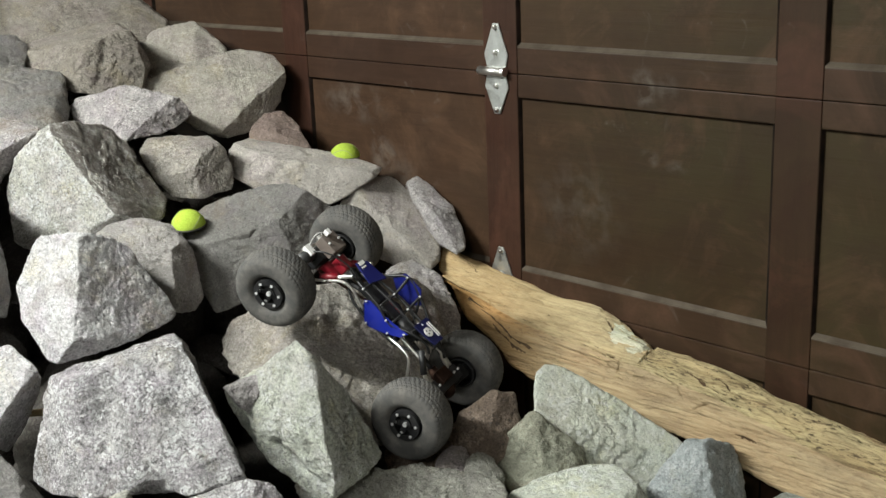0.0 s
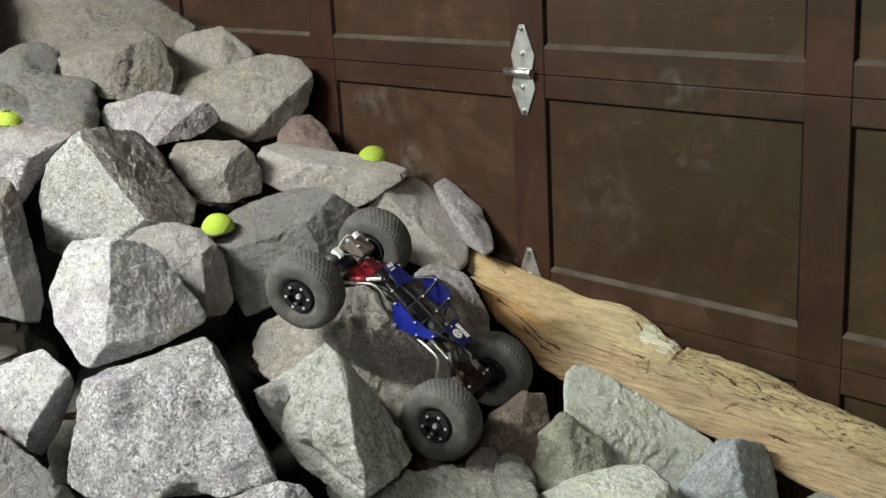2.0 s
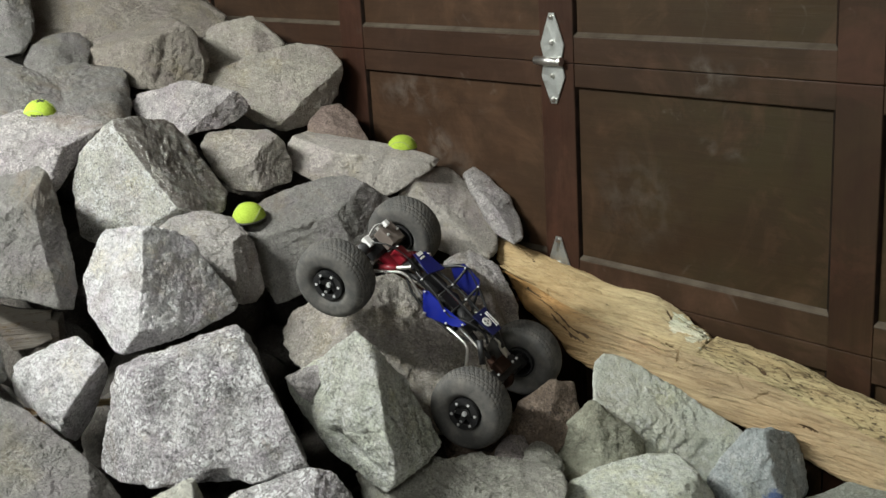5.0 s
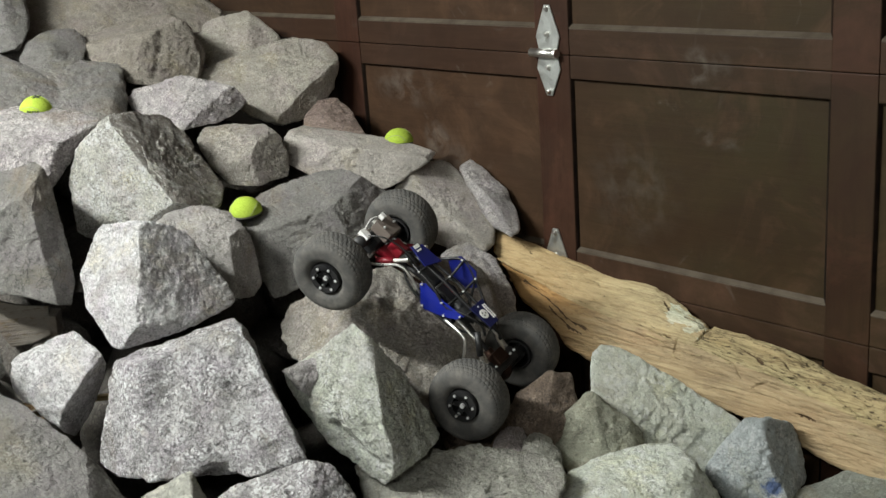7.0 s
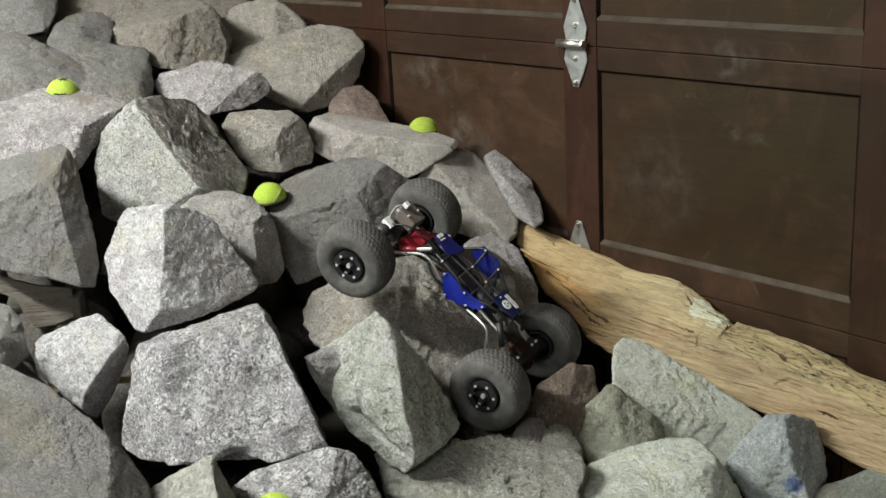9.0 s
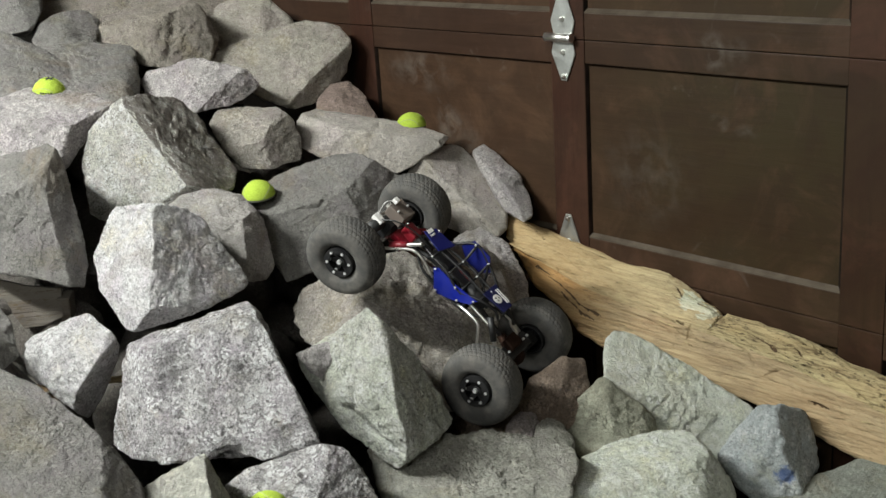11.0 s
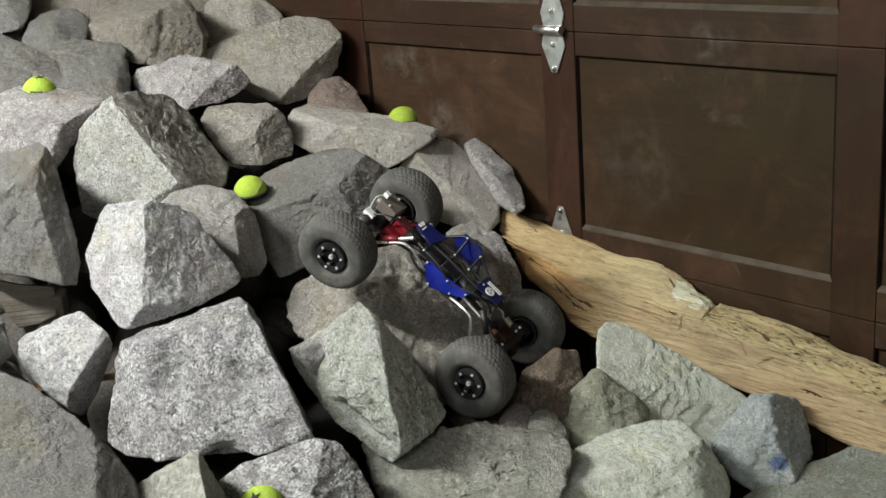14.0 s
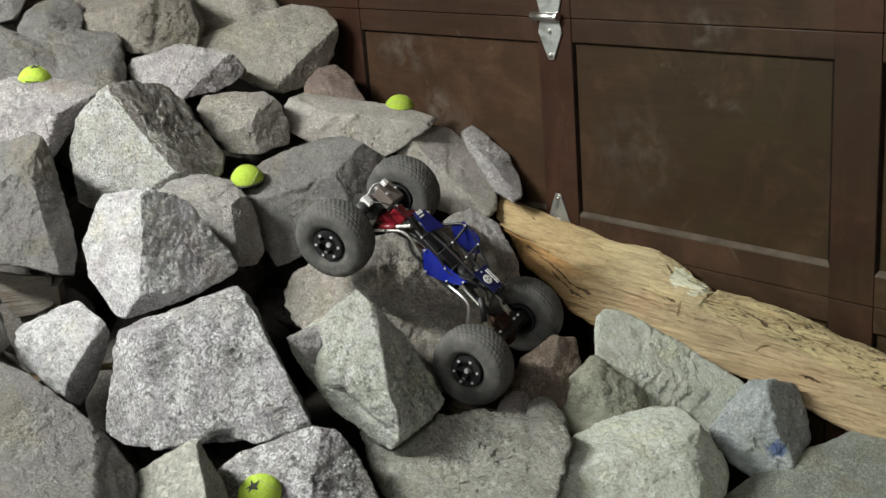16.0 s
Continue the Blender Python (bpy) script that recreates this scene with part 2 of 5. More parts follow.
SPOTS = [(0.353, 0.906, 0.035, 0.045, 1.0), (0.40, 0.91, 0.03, 0.03, 0.7), (0.36, 0.78, 0.025, 0.02, 0.9), (0.42, 0.77, 0.03, 0.015, 0.6),
         (-0.36, 0.705, 0.05, 0.05, 0.9), (-0.30, 0.64, 0.10, 0.10, 0.35), (0.20, 0.66, 0.13, 0.12, 0.35), (-0.45, 0.82, 0.14, 0.06, 0.5)]
WOOD_PANEL = stained_wood("door_panel_wood", (0.0490, 0.0270, 0.0152), (0.0355, 0.0190, 0.0106), SPOTS)
WOOD_RAIL = stained_wood("door_rail_wood", (0.0455, 0.0240, 0.0148), (0.0320, 0.0163, 0.0098), SPOTS[:2])
WOOD_STILE = stained_wood("door_stile_wood", (0.0450, 0.0195, 0.0120), (0.0310, 0.0133, 0.0083), SPOTS[:1])
# near-black for the panels' side and top slopes: recess shade put into colour
EDGE_SHADE, nt, b = material("panel_edge_shade", 0.9, 0, (0.012, 0.008, 0.006), 0.1)
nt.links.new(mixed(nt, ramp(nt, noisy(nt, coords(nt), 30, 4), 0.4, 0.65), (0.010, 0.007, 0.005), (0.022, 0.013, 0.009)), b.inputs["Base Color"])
DUST, nt, b = material("ledge_dust", 0.95, 0, (0.24, 0.20, 0.16), 0.1)
nt.links.new(mixed(nt, ramp(nt, noisy(nt, coords(nt), 22, 4), 0.35, 0.65), (0.090, 0.074, 0.056), (0.058, 0.046, 0.034)), b.inputs["Base Color"])


def plaster(name, light, dark, scale=6.0):
    m, nt, b = material(name, 0.9, 0, light, 0.2)
    at = coords(nt)
    nt.links.new(mixed(nt, ramp(nt, noisy(nt, at, scale, 6), 0.35, 0.7), light, dark), b.inputs["Base Color"])
    bump(nt, b, noisy(nt, at, 60, 4), 0.3, 0.004)
    return m


CONCRETE = plaster("concrete", (0.24, 0.235, 0.22), (0.15, 0.145, 0.135))
WALLBOARD = plaster("wallboard", (0.27, 0.262, 0.248), (0.22, 0.214, 0.203), 3.0)
CEILING = plaster("ceiling_board", (0.55, 0.54, 0.51), (0.48, 0.47, 0.44), 3.0)


def metal(name, colour, rough, scale=80.0, wear=0.3):
    m, nt, b = material(name, rough, 1.0, colour)
    at = coords(nt, shifted=True)
    n = noisy(nt, at, scale, 4)
    nt.links.new(mixed(nt, maths(nt, "MULTIPLY", ramp(nt, n, 0.4, 0.7), wear), colour, tuple(v * 0.5 for v in colour)), b.inputs["Base Color"])
    nt.links.new(ramp(nt, n, 0.3, 0.7, rough * 0.8, min(1, rough * 1.4)), b.inputs["Roughness"])
    return m


def plastic(name, colour, rough=0.45, dusty=0.25, dirt=(0.22, 0.20, 0.175)):
    m, nt, b = material(name, rough, 0, colour)
    at = coords(nt, shifted=True)
    n = noisy(nt, at, 45, 5, 0.65)
    nt.links.new(mixed(nt, maths(nt, "MULTIPLY", ramp(nt, n, 0.42, 0.72), dusty), colour, dirt), b.inputs["Base Color"])
    nt.links.new(ramp(nt, n, 0.3, 0.7, rough * 0.85, min(1, rough * 1.35)), b.inputs["Roughness"])
    return m


ZINC = metal("galvanised_steel", (0.62, 0.64, 0.62), 0.42, 60, 0.35)
STEEL = metal("bright_steel", (0.80, 0.78, 0.75), 0.32)
BOLT, nt, b = material("nickel_bolt", 0.35, 0.5, (0.82, 0.82, 0.82))
COPPER = metal("tarnished_bronze", (0.055, 0.032, 0.024), 0.55)
RUBBER = plastic("dusty_rubber", (0.060, 0.058, 0.055), 0.88, 0.85, (0.135, 0.125, 0.112))
BLACK = plastic("black_plastic", (0.010, 0.010, 0.011), 0.5, 0.05)
BLUE = plastic("blue_plastic", (0.006, 0.016, 0.25), 0.4, 0.04)
DARK_BLUE = plastic("dark_blue_plastic", (0.004, 0.007, 0.06), 0.45, 0.04)
DEEP_BLUE = plastic("deep_blue_plastic", (0.004, 0.008, 0.115), 0.4, 0.04)
RED = plastic("red_anodised", (0.175, 0.005, 0.013), 0.35, 0.08)
WHITE = plastic("white_plastic", (0.75, 0.74, 0.72), 0.4, 0.08)
SERVO_GREY = plastic("grey_servo_case", (0.14, 0.115, 0.10), 0.4, 0.2)
TUBE, nt, b = material("fluorescent_tube", 0.4, 0, (0.9, 0.9, 0.88))
b.inputs["Emission Color"].default_value, b.inputs["Emission Strength"].default_value = (1.0, 0.97, 0.90, 1), 4.0
BATTEN = plastic("white_batten", (0.72, 0.72, 0.70), 0.5, 0.1)

FELT, nt, b = material("tennis_felt", 0.95, 0, (0.62, 0.80, 0.03), 0.15)
at = coords(nt)
fuzz = noisy(nt, at, 420, 3, 0.7)
nt.links.new(mixed(nt, ramp(nt, fuzz, 0.35, 0.65), (0.42, 0.55, 0.075), (0.29, 0.40, 0.045)), b.inputs["Base Color"])
bump(nt, b, fuzz, 0.7, 0.003)
SEAM = plastic("ball_seam", (0.30, 0.36, 0.12), 0.8, 0.15)
INK = plastic("black_ink", (0.02, 0.025, 0.015), 0.8, 0.1)
BALL_RUBBER = plastic("ball_rubber", (0.10, 0.10, 0.095), 0.8, 0.1)


def timber(name, light, mid, dark, flecks, lines, warm_end=0.0, relief_mm=6):
    """Weathered softwood, its grain along x: fine even grain, long fibre lines, broad tone, rows of small dark ticks."""
    m, nt, b = material(name, 0.75, 0, light, 0.25)
    grain = noisy(nt, coords(nt, (2.0, 190.0, 190.0)), 1.5, 5, 0.68, 0.05)
    broad = noisy(nt, coords(nt, (2.2, 15.0, 15.0)), 1.6, 6, 0.65, 0.3)
    col = mixed(nt, ramp(nt, broad, 0.36, 0.64), light, mid)
    col = mixed(nt, maths(nt, "MULTIPLY", ramp(nt, grain, 0.47, 0.70), 0.55), col, dark)
    fibre = noisy(nt, coords(nt, (1.0, 75.0, 75.0)), 1.3, 4, 0.6, 0.05)
    col = mixed(nt, maths(nt, "MULTIPLY", ramp(nt, fibre, 0.55, 0.66), 0.75 * lines), col, tuple(v * 0.6 for v in dark))
    col = mixed(nt, maths(nt, "MULTIPLY", ramp(nt, fibre, 0.43, 0.36), 0.45), col, tuple(min(0.8, v * 1.22) for v in light))
    cloud = noisy(nt, coords(nt, (9, 16, 16)), 1.6, 6, 0.7, 0.5)
    col = mixed(nt, maths(nt, "MULTIPLY", ramp(nt, cloud, 0.48, 0.66), 0.45), col, (mid[0] * 0.60, mid[1] * 0.60, mid[2] * 0.66))
    blush = noisy(nt, coords(nt, (6, 14, 14)), 1.1, 4, 0.6)
    col = mixed(nt, maths(nt, "MULTIPLY", ramp(nt, blush, 0.48, 0.68), 0.24), col, (light[0] * 0.98, light[1] * 0.74, light[2] * 0.66))
    soil = noisy(nt, coords(nt, (2.6, 11, 11)), 1.5, 7, 0.72, 0.6)
    col = mixed(nt, maths(nt, "MULTIPLY", ramp(nt, soil, 0.50, 0.68), 0.42), col, (mid[0] * 0.50, mid[1] * 0.47, mid[2] * 0.50))
    if warm_end:
        # one end is tinted orange: warm bounced light put into the wood colour
        apart = nt.nodes.new("ShaderNodeSeparateXYZ")
        nt.links.new(coords(nt), apart.inputs[0])
        along = maths(nt, "ADD", apart.outputs[0], maths(nt, "MULTIPLY", maths(nt, "SUBTRACT", broad, 0.5), 0.5))
        col = mixed(nt, ramp(nt, along, 0.26, 0.02, 0.0, warm_end), col, (0.42, 0.235, 0.085), "MIX")
    speck = noisy(nt, coords(nt, (48.0, 150.0, 150.0)), 1.5, 3, 0.6, 0.4)
    patch = ramp(nt, noisy(nt, coords(nt, (5, 40, 40)), 1.3, 3), 0.43, 0.55)
    col = mixed(nt, maths(nt, "MULTIPLY", maths(nt, "MULTIPLY", ramp(nt, speck, 0.53, 0.63), patch), flecks), col, (0.070, 0.050, 0.028))
    streak = noisy(nt, coords(nt, (7.0, 95.0, 95.0)), 1.4, 5, 0.7, 0.3)
    col = mixed(nt, maths(nt, "MULTIPLY", ramp(nt, streak, 0.56, 0.66), flecks * 0.6), col, (0.115, 0.082, 0.045))
    nt.links.new(col, b.inputs["Base Color"])
    bump(nt, b, maths(nt, "ADD", maths(nt, "ADD", grain, maths(nt, "MULTIPLY", fibre, 1.4)), maths(nt, "MULTIPLY", speck, -0.5)), 0.8, relief_mm / 1000)
    return m


TIMBER_FRONT = timber("timber_front", (0.468, 0.370, 0.224), (0.366, 0.274, 0.158), (0.26, 0.17, 0.084), 0.30, 0.45, 0.85)
TIMBER_TOP = timber("timber_weathered", (0.520, 0.438, 0.245), (0.385, 0.306, 0.158), (0.15, 0.100, 0.050), 1.0, 1.2, 0.2)
TIMBER_SMOOTH = timber("timber_sound", (0.515, 0.430, 0.255), (0.405, 0.322, 0.176), (0.24, 0.165, 0.085), 0.22, 0.55, 0.35)
TIMBER_BREAK = timber("timber_break", (0.74, 0.74, 0.58), (0.50, 0.51, 0.35), (0.26, 0.21, 0.12), 0.2, 0.8)
# dirt and groove shade of the deeper cracks, both put into the colour
CRACK_SHADE = timber("crack_shade_and_dirt", (0.13, 0.085, 0.045), (0.10, 0.06, 0.03), (0.05, 0.03, 0.017), 0.3, 0.3)
OLD_WOOD = timber("old_scrap_wood", (0.120, 0.108, 0.092), (0.108, 0.096, 0.080), (0.090, 0.078, 0.064), 0.8, 0.10, 0.0, 2.5)


# ---- mesh helpers ----
def part(name, bm, mat, parent=None, label="", smooth=False):
    """Links a bmesh as one mesh object under a thing or under a part."""
    me = bpy.data.meshes.new(name)
    bmesh.ops.recalc_face_normals(bm, faces=bm.faces)
    bm.to_mesh(me)
    bm.free()
    for one in (mat if isinstance(mat, (list, tuple)) else [mat]):
        me.materials.append(one)
    if smooth:
        me.shade_smooth()
    ob = new(name, me)
    if parent:
        ob.parent = parent
    if label:
        tagged(ob, label)
    return ob


def box(bm, lo, hi, bevel=0.0, m=None):
    size = [b - a for a, b in zip(lo, hi)]
    mid = [(a + b) / 2 for a, b in zip(lo, hi)]
    got = bmesh.ops.create_cube(bm, size=1.0, matrix=(m or Matrix()) @ Matrix.Translation(mid) @ Matrix.Diagonal((*size, 1)))
    if bevel:
        edges = {e for v in got["verts"] for e in v.link_edges}
        bmesh.ops.bevel(bm, geom=list(edges), offset=bevel, segments=2, affect="EDGES", profile=0.6)
    return bm


def rod(bm, a, b, radius, radius_end=None, sides=14):
    a, b = Vector(a), Vector(b)
    m = Matrix.Translation((a + b) / 2) @ (b - a).to_track_quat("Z", "Y").to_matrix().to_4x4()
    bmesh.ops.create_cone(bm, cap_ends=True, segments=sides, radius1=radius, radius2=radius if radius_end is None else radius_end, depth=(b - a).length, matrix=m)
    return bm


def bent(bm, places, radius, sides=10):
    """A tube along a smooth line through the places."""
    ps = [Vector(p) for p in places]
    ext = [ps[0] * 2 - ps[1]] + ps + [ps[-1] * 2 - ps[-2]]
    line = []
    for i in range(1, len(ext) - 2):
        for k in range(6):
            t = k / 6
            p0, p1, p2, p3 = ext[i - 1:i + 3]
            line.append(0.5 * ((2 * p1) + (p2 - p0) * t + (2 * p0 - 5 * p1 + 4 * p2 - p3) * t * t + (3 * p1 - p0 - 3 * p2 + p3) * t ** 3))
    line.append(ps[-1])
    rings, side = [], None
    for i, p in enumerate(line):
        way = (line[min(i + 1, len(line) - 1)] - line[max(i - 1, 0)]).normalized()
        if side is None:
            side = way.orthogonal().normalized()
        side = (side - way * side.dot(way)).normalized()
        other = way.cross(side)
        rings.append([bm.verts.new(p + radius * (math.cos(a) * side + math.sin(a) * other)) for a in (2 * math.pi * k / sides for k in range(sides))])
    for r0, r1 in zip(rings, rings[1:]):
        for k in range(sides):
            bm.faces.new((r0[k], r0[(k + 1) % sides], r1[(k + 1) % sides], r1[k]))
    bm.faces.new(rings[0][::-1])
    bm.faces.new(rings[-1])
    return bm


def plate(bm, outline, depth, m=None, bevel=0.0):
    """A plate: a 2D outline in x, z of the matrix, as thick as depth along its y."""
    m = m or Matrix()
    front = [bm.verts.new(m @ Vector((x, 0, z))) for x, z in outline]
    back = [bm.verts.new(m @ Vector((x, depth, z))) for x, z in outline]
    faces = [bm.faces.new(front), bm.faces.new(back[::-1])]
    n = len(outline)
    for k in range(n):
        faces.append(bm.faces.new((front[k], back[k], back[(k + 1) % n], front[(k + 1) % n])))
    if bevel:
        bmesh.ops.bevel(bm, geom=list(faces[0].edges) + list(faces[1].edges), offset=bevel, segments=2, affect="EDGES")
    return bm


def lathe(bm, profile, m, sides=48):
    """Turns a profile of (radius, along) round the matrix's y axis; it closes on itself."""
    rings = []
    for k in range(sides):
        a = 2 * math.pi * k / sides
        rings.append([bm.verts.new(m @ Vector((r * math.cos(a), y, r * math.sin(a)))) for r, y in profile])
    n = len(profile)
    for k in range(sides):
        r0, r1 = rings[k], rings[(k + 1) % sides]
        for j in range(n):
            bm.faces.new((r0[j], r0[(j + 1) % n], r1[(j + 1) % n], r1[j]))
    return bm


# lattice noise over arrays of places
TABLE = np.random.RandomState(7).rand(32, 32, 32) * 2 - 1


def lattice(p):
    i = np.floor(p).astype(int)
    f = p - i
    f = f * f * f * (f * (f * 6 - 15) + 10)
    total = 0
    for dx in (0, 1):
        for dy in (0, 1):
            for dz in (0, 1):
                w = (f[:, 0] if dx else 1 - f[:, 0]) * (f[:, 1] if dy else 1 - f[:, 1]) * (f[:, 2] if dz else 1 - f[:, 2])
                total = total + w * TABLE[(i[:, 0] + dx) % 32, (i[:, 1] + dy) % 32, (i[:, 2] + dz) % 32]
    return total


def fractal(p, octaves=4, gain=0.5):
    total, amp = 0, 1.0
    for k in range(octaves):
        total = total + amp * lattice(p * 2.03 ** k + 11.7 * k)
        amp *= gain
    return total


def sheet_mesh(name, verts, faces, mats, smooth=True):
    me = bpy.data.meshes.new(name)
    me.vertices.add(len(verts))
    me.vertices.foreach_set("co", np.asarray(verts, dtype=np.float32).ravel())
    faces = np.asarray(faces, dtype=np.int32)
    me.loops.add(faces.size)
    me.loops.foreach_set("vertex_index", faces.ravel())
    me.polygons.add(len(faces))
    me.polygons.foreach_set("loop_start", np.arange(0, faces.size, faces.shape[1], dtype=np.int32))
    me.update(calc_edges=True)
    me.validate()
    for m in mats:
        me.materials.append(m)
    if smooth:
        me.shade_smooth()
    return me


# ---- the room ----
def slab(name, lo, hi, mat, label, category):
    return tagged(part(name, box(bmesh.new(), lo, hi), mat), label, category, kind="structure")


DOOR_LEFT, DOOR_RIGHT, DOOR_TOP = -1.937, 1.957, 2.285
slab("floor", (-3.0, -5.0, -0.12), (3.6, 0.3, 0.0), CONCRETE, "grey concrete garage floor under the rock pile", "floor")
slab("ceiling", (-3.0, -5.0, 2.45), (3.6, 0.3, 2.6), CEILING, "plain pale board garage ceiling", "ceiling")
slab("wall_west", (-3.15, -5.0, 0.0), (-3.0, 0.3, 2.45), WALLBOARD, "plain pale garage wall", "wall")
slab("wall_east", (3.6, -5.0, 0.0), (3.75, 0.3, 2.45), WALLBOARD, "plain pale garage wall", "wall")
slab("wall_south", (-3.0, -5.15, 0.0), (3.6, -5.0, 2.45), WALLBOARD, "plain pale garage wall facing the door", "wall")
bm = box(bmesh.new(), (-3.0, 0.05, 0.0), (DOOR_LEFT, 0.2, 2.45))
box(bm, (DOOR_RIGHT, 0.05, 0.0), (3.6, 0.2, 2.45))
box(bm, (DOOR_LEFT, 0.05, DOOR_TOP), (DOOR_RIGHT, 0.2, 2.45))
tagged(part("wall_north", bm, WALLBOARD), "plain pale garage wall round the door opening", "wall", kind="structure")

# ---- the sectional garage door ----
SECTION, PITCH, STILE = 0.457, 0.649, 0.090
door = tagged(new("door_1"), "closed dark brown wooden sectional garage door with recessed panels", "garage door", kind="structure")
first = -3


def stile_x(j):
    return 0.010 + PITCH * j


def half_width(j):
    # the stiles were planed to unequal widths
    return {0: 0.043, -1: 0.039}.get(j, 0.036)


def field(bm, x0, x1, z0, z1):
    """A recessed panel with sloped mouldings round it; the lower slope holds dust, the others have shade painted on."""
    s, r, g, d = 0.0035, 0.0085, 0.009, 0.010
    outer = [bm.verts.new(v) for v in ((x0, 0.001, z0), (x1, 0.001, z0), (x1, 0.001, z1), (x0, 0.001, z1))]
    lip = [bm.verts.new(v) for v in ((x0 + 0.001, d * 0.2, z0 + 0.003), (x1 - 0.001, d * 0.2, z0 + 0.003), (x1 - 0.001, d * 0.2, z1 - 0.001), (x0 + 0.001, d * 0.2, z1 - 0.001))]
    inner = [bm.verts.new(v) for v in ((x0 + s, d, z0 + g), (x1 - r, d, z0 + g), (x1 - r, d, z1 - s), (x0 + s, d, z1 - s))]
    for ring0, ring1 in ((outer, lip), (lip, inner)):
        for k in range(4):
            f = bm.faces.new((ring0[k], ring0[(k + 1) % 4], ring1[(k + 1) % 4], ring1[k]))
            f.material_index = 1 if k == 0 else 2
    bm.faces.new(inner)
    back = [bm.verts.new((v.co.x, 0.03, v.co.z)) for v in outer]
    bm.faces.new(back[::-1])
    for k in range(4):
        bm.faces.new((outer[k], back[k], back[(k + 1) % 4], outer[(k + 1) % 4]))
    return bm


for s in range(5):
    z0, z1 = s * SECTION + 0.0008, (s + 1) * SECTION - 0.0008
    for j in range(first, 4):
        x = stile_x(j)
        part("stile", box(bmesh.new(), (x - STILE / 2, 0, z0), (x + half_width(j), 0.04, z1), 0.0015), WOOD_STILE, door)
        if j == 3:
            continue
        a, c = x + half_width(j) + 0.0004, x + PITCH - STILE / 2 - 0.0004
        foot, head = (0.055 if s < 2 else 0.0515), (0.4115 if j >= 0 else 0.4085)
        part("rail", box(bmesh.new(), (a, 0.0015, z0), (c, 0.04, s * SECTION + foot), 0.0015), WOOD_RAIL, door)
        part("rail", box(bmesh.new(), (a, 0.0015, s * SECTION + head), (c, 0.04, z1), 0.0015), WOOD_RAIL, door)
        part("panel", field(bmesh.new(), a, c, s * SECTION + foot + 0.0002, s * SECTION + head - 0.0002), [WOOD_PANEL, DUST, EDGE_SHADE], door)
part("weather_seal", box(bmesh.new(), (DOOR_LEFT, 0.042, 0.0), (DOOR_RIGHT, 0.05, DOOR_TOP)), BLACK, door)


def leaf_outline(sign):
    # half of a diamond strap: wide at the pin, narrow at the far end
    tip = 0.093 if sign > 0 else -0.086
    return [(-0.024, 0.004 * sign), (-0.031, 0.032 * sign), (-0.007, tip), (0.007, tip), (0.031, 0.032 * sign), (0.024, 0.004 * sign)]


def strap_hinge(x, z):
    upper = part("hinge_leaf", plate(bmesh.new(), leaf_outline(1), 0.003, pose(x, -0.0045, z), 0.0006), ZINC, door, "galvanised steel diamond hinge leaf")
    lower = part("hinge_leaf", plate(bmesh.new(), leaf_outline(-1), 0.003, pose(x, -0.0045, z), 0.0006), ZINC, door, "galvanised steel diamond hinge leaf")
    pin = part("hinge_pin", rod(bmesh.new(), (x - 0.038, -0.013, z), (x + 0.026, -0.013, z), 0.0085, sides=20), STEEL, door, "steel hinge barrel", True)
    cap = bmesh.new()
    rod(cap, (x + 0.026, -0.013, z), (x + 0.031, -0.013, z), 0.0102, 0.0088, sides=20)
    part("cap", cap, STEEL, pin)
    for under, dz in ((upper, 0.085), (upper, 0.036), (lower, -0.030), (lower, -0.078)):
        bolt = bmesh.new()
        rod(bolt, (x, -0.0045, z + dz), (x, -0.0095, z + dz), 0.0058, 0.0042, 12)
        rod(bolt, (x, -0.0094, z + dz), (x, -0.0125, z + dz), 0.0034, 0.0026, 6)
        part("bolt", bolt, STEEL, under)


for j in range(first + 1, 3):
    for s in range(1, 5):
        if j == 0 or s > 2:
            strap_hinge(stile_x(j) - 0.008, s * SECTION + 0.004)

# ---- ceiling battens, out of view: the main lamp and the added fill ----
for place, turn in ((MAIN, 20), (FILL_LAMP, 0)):
    lamp = tagged(new("ceiling_light"), "unseen white twin fluorescent batten hanging under the garage ceiling", "ceiling light", "ceiling lights")
    lamp.matrix_world = pose(place[0], place[1], place[2], 0, 0, turn)
    part("housing", box(bmesh.new(), (-0.63, -0.08, 0.03), (0.63, 0.08, 0.095), 0.006), BATTEN, lamp)
    for x in (-0.4, 0.4):
        part("hanger", rod(bmesh.new(), (x, 0, 0.094), (x, 0, 2.4515 - place[2]), 0.004), STEEL, lamp)
    for y in (-0.045, 0.045):
        part("tube", rod(bmesh.new(), (-0.59, y, 0.018), (0.59, y, 0.018), 0.013), TUBE, lamp, "lit fluorescent tube", True)

# ---- the rock pile ----
BALLS = {}
for level in (5, 6, 7):
    bm = bmesh.new()
    bmesh.ops.create_icosphere(bm, subdivisions=level, radius=1.0)
    BALLS[level] = np.array([v.co for v in bm.verts]), np.array([[v.index for v in f.verts] for f in bm.faces])
    bm.free()
centres = []


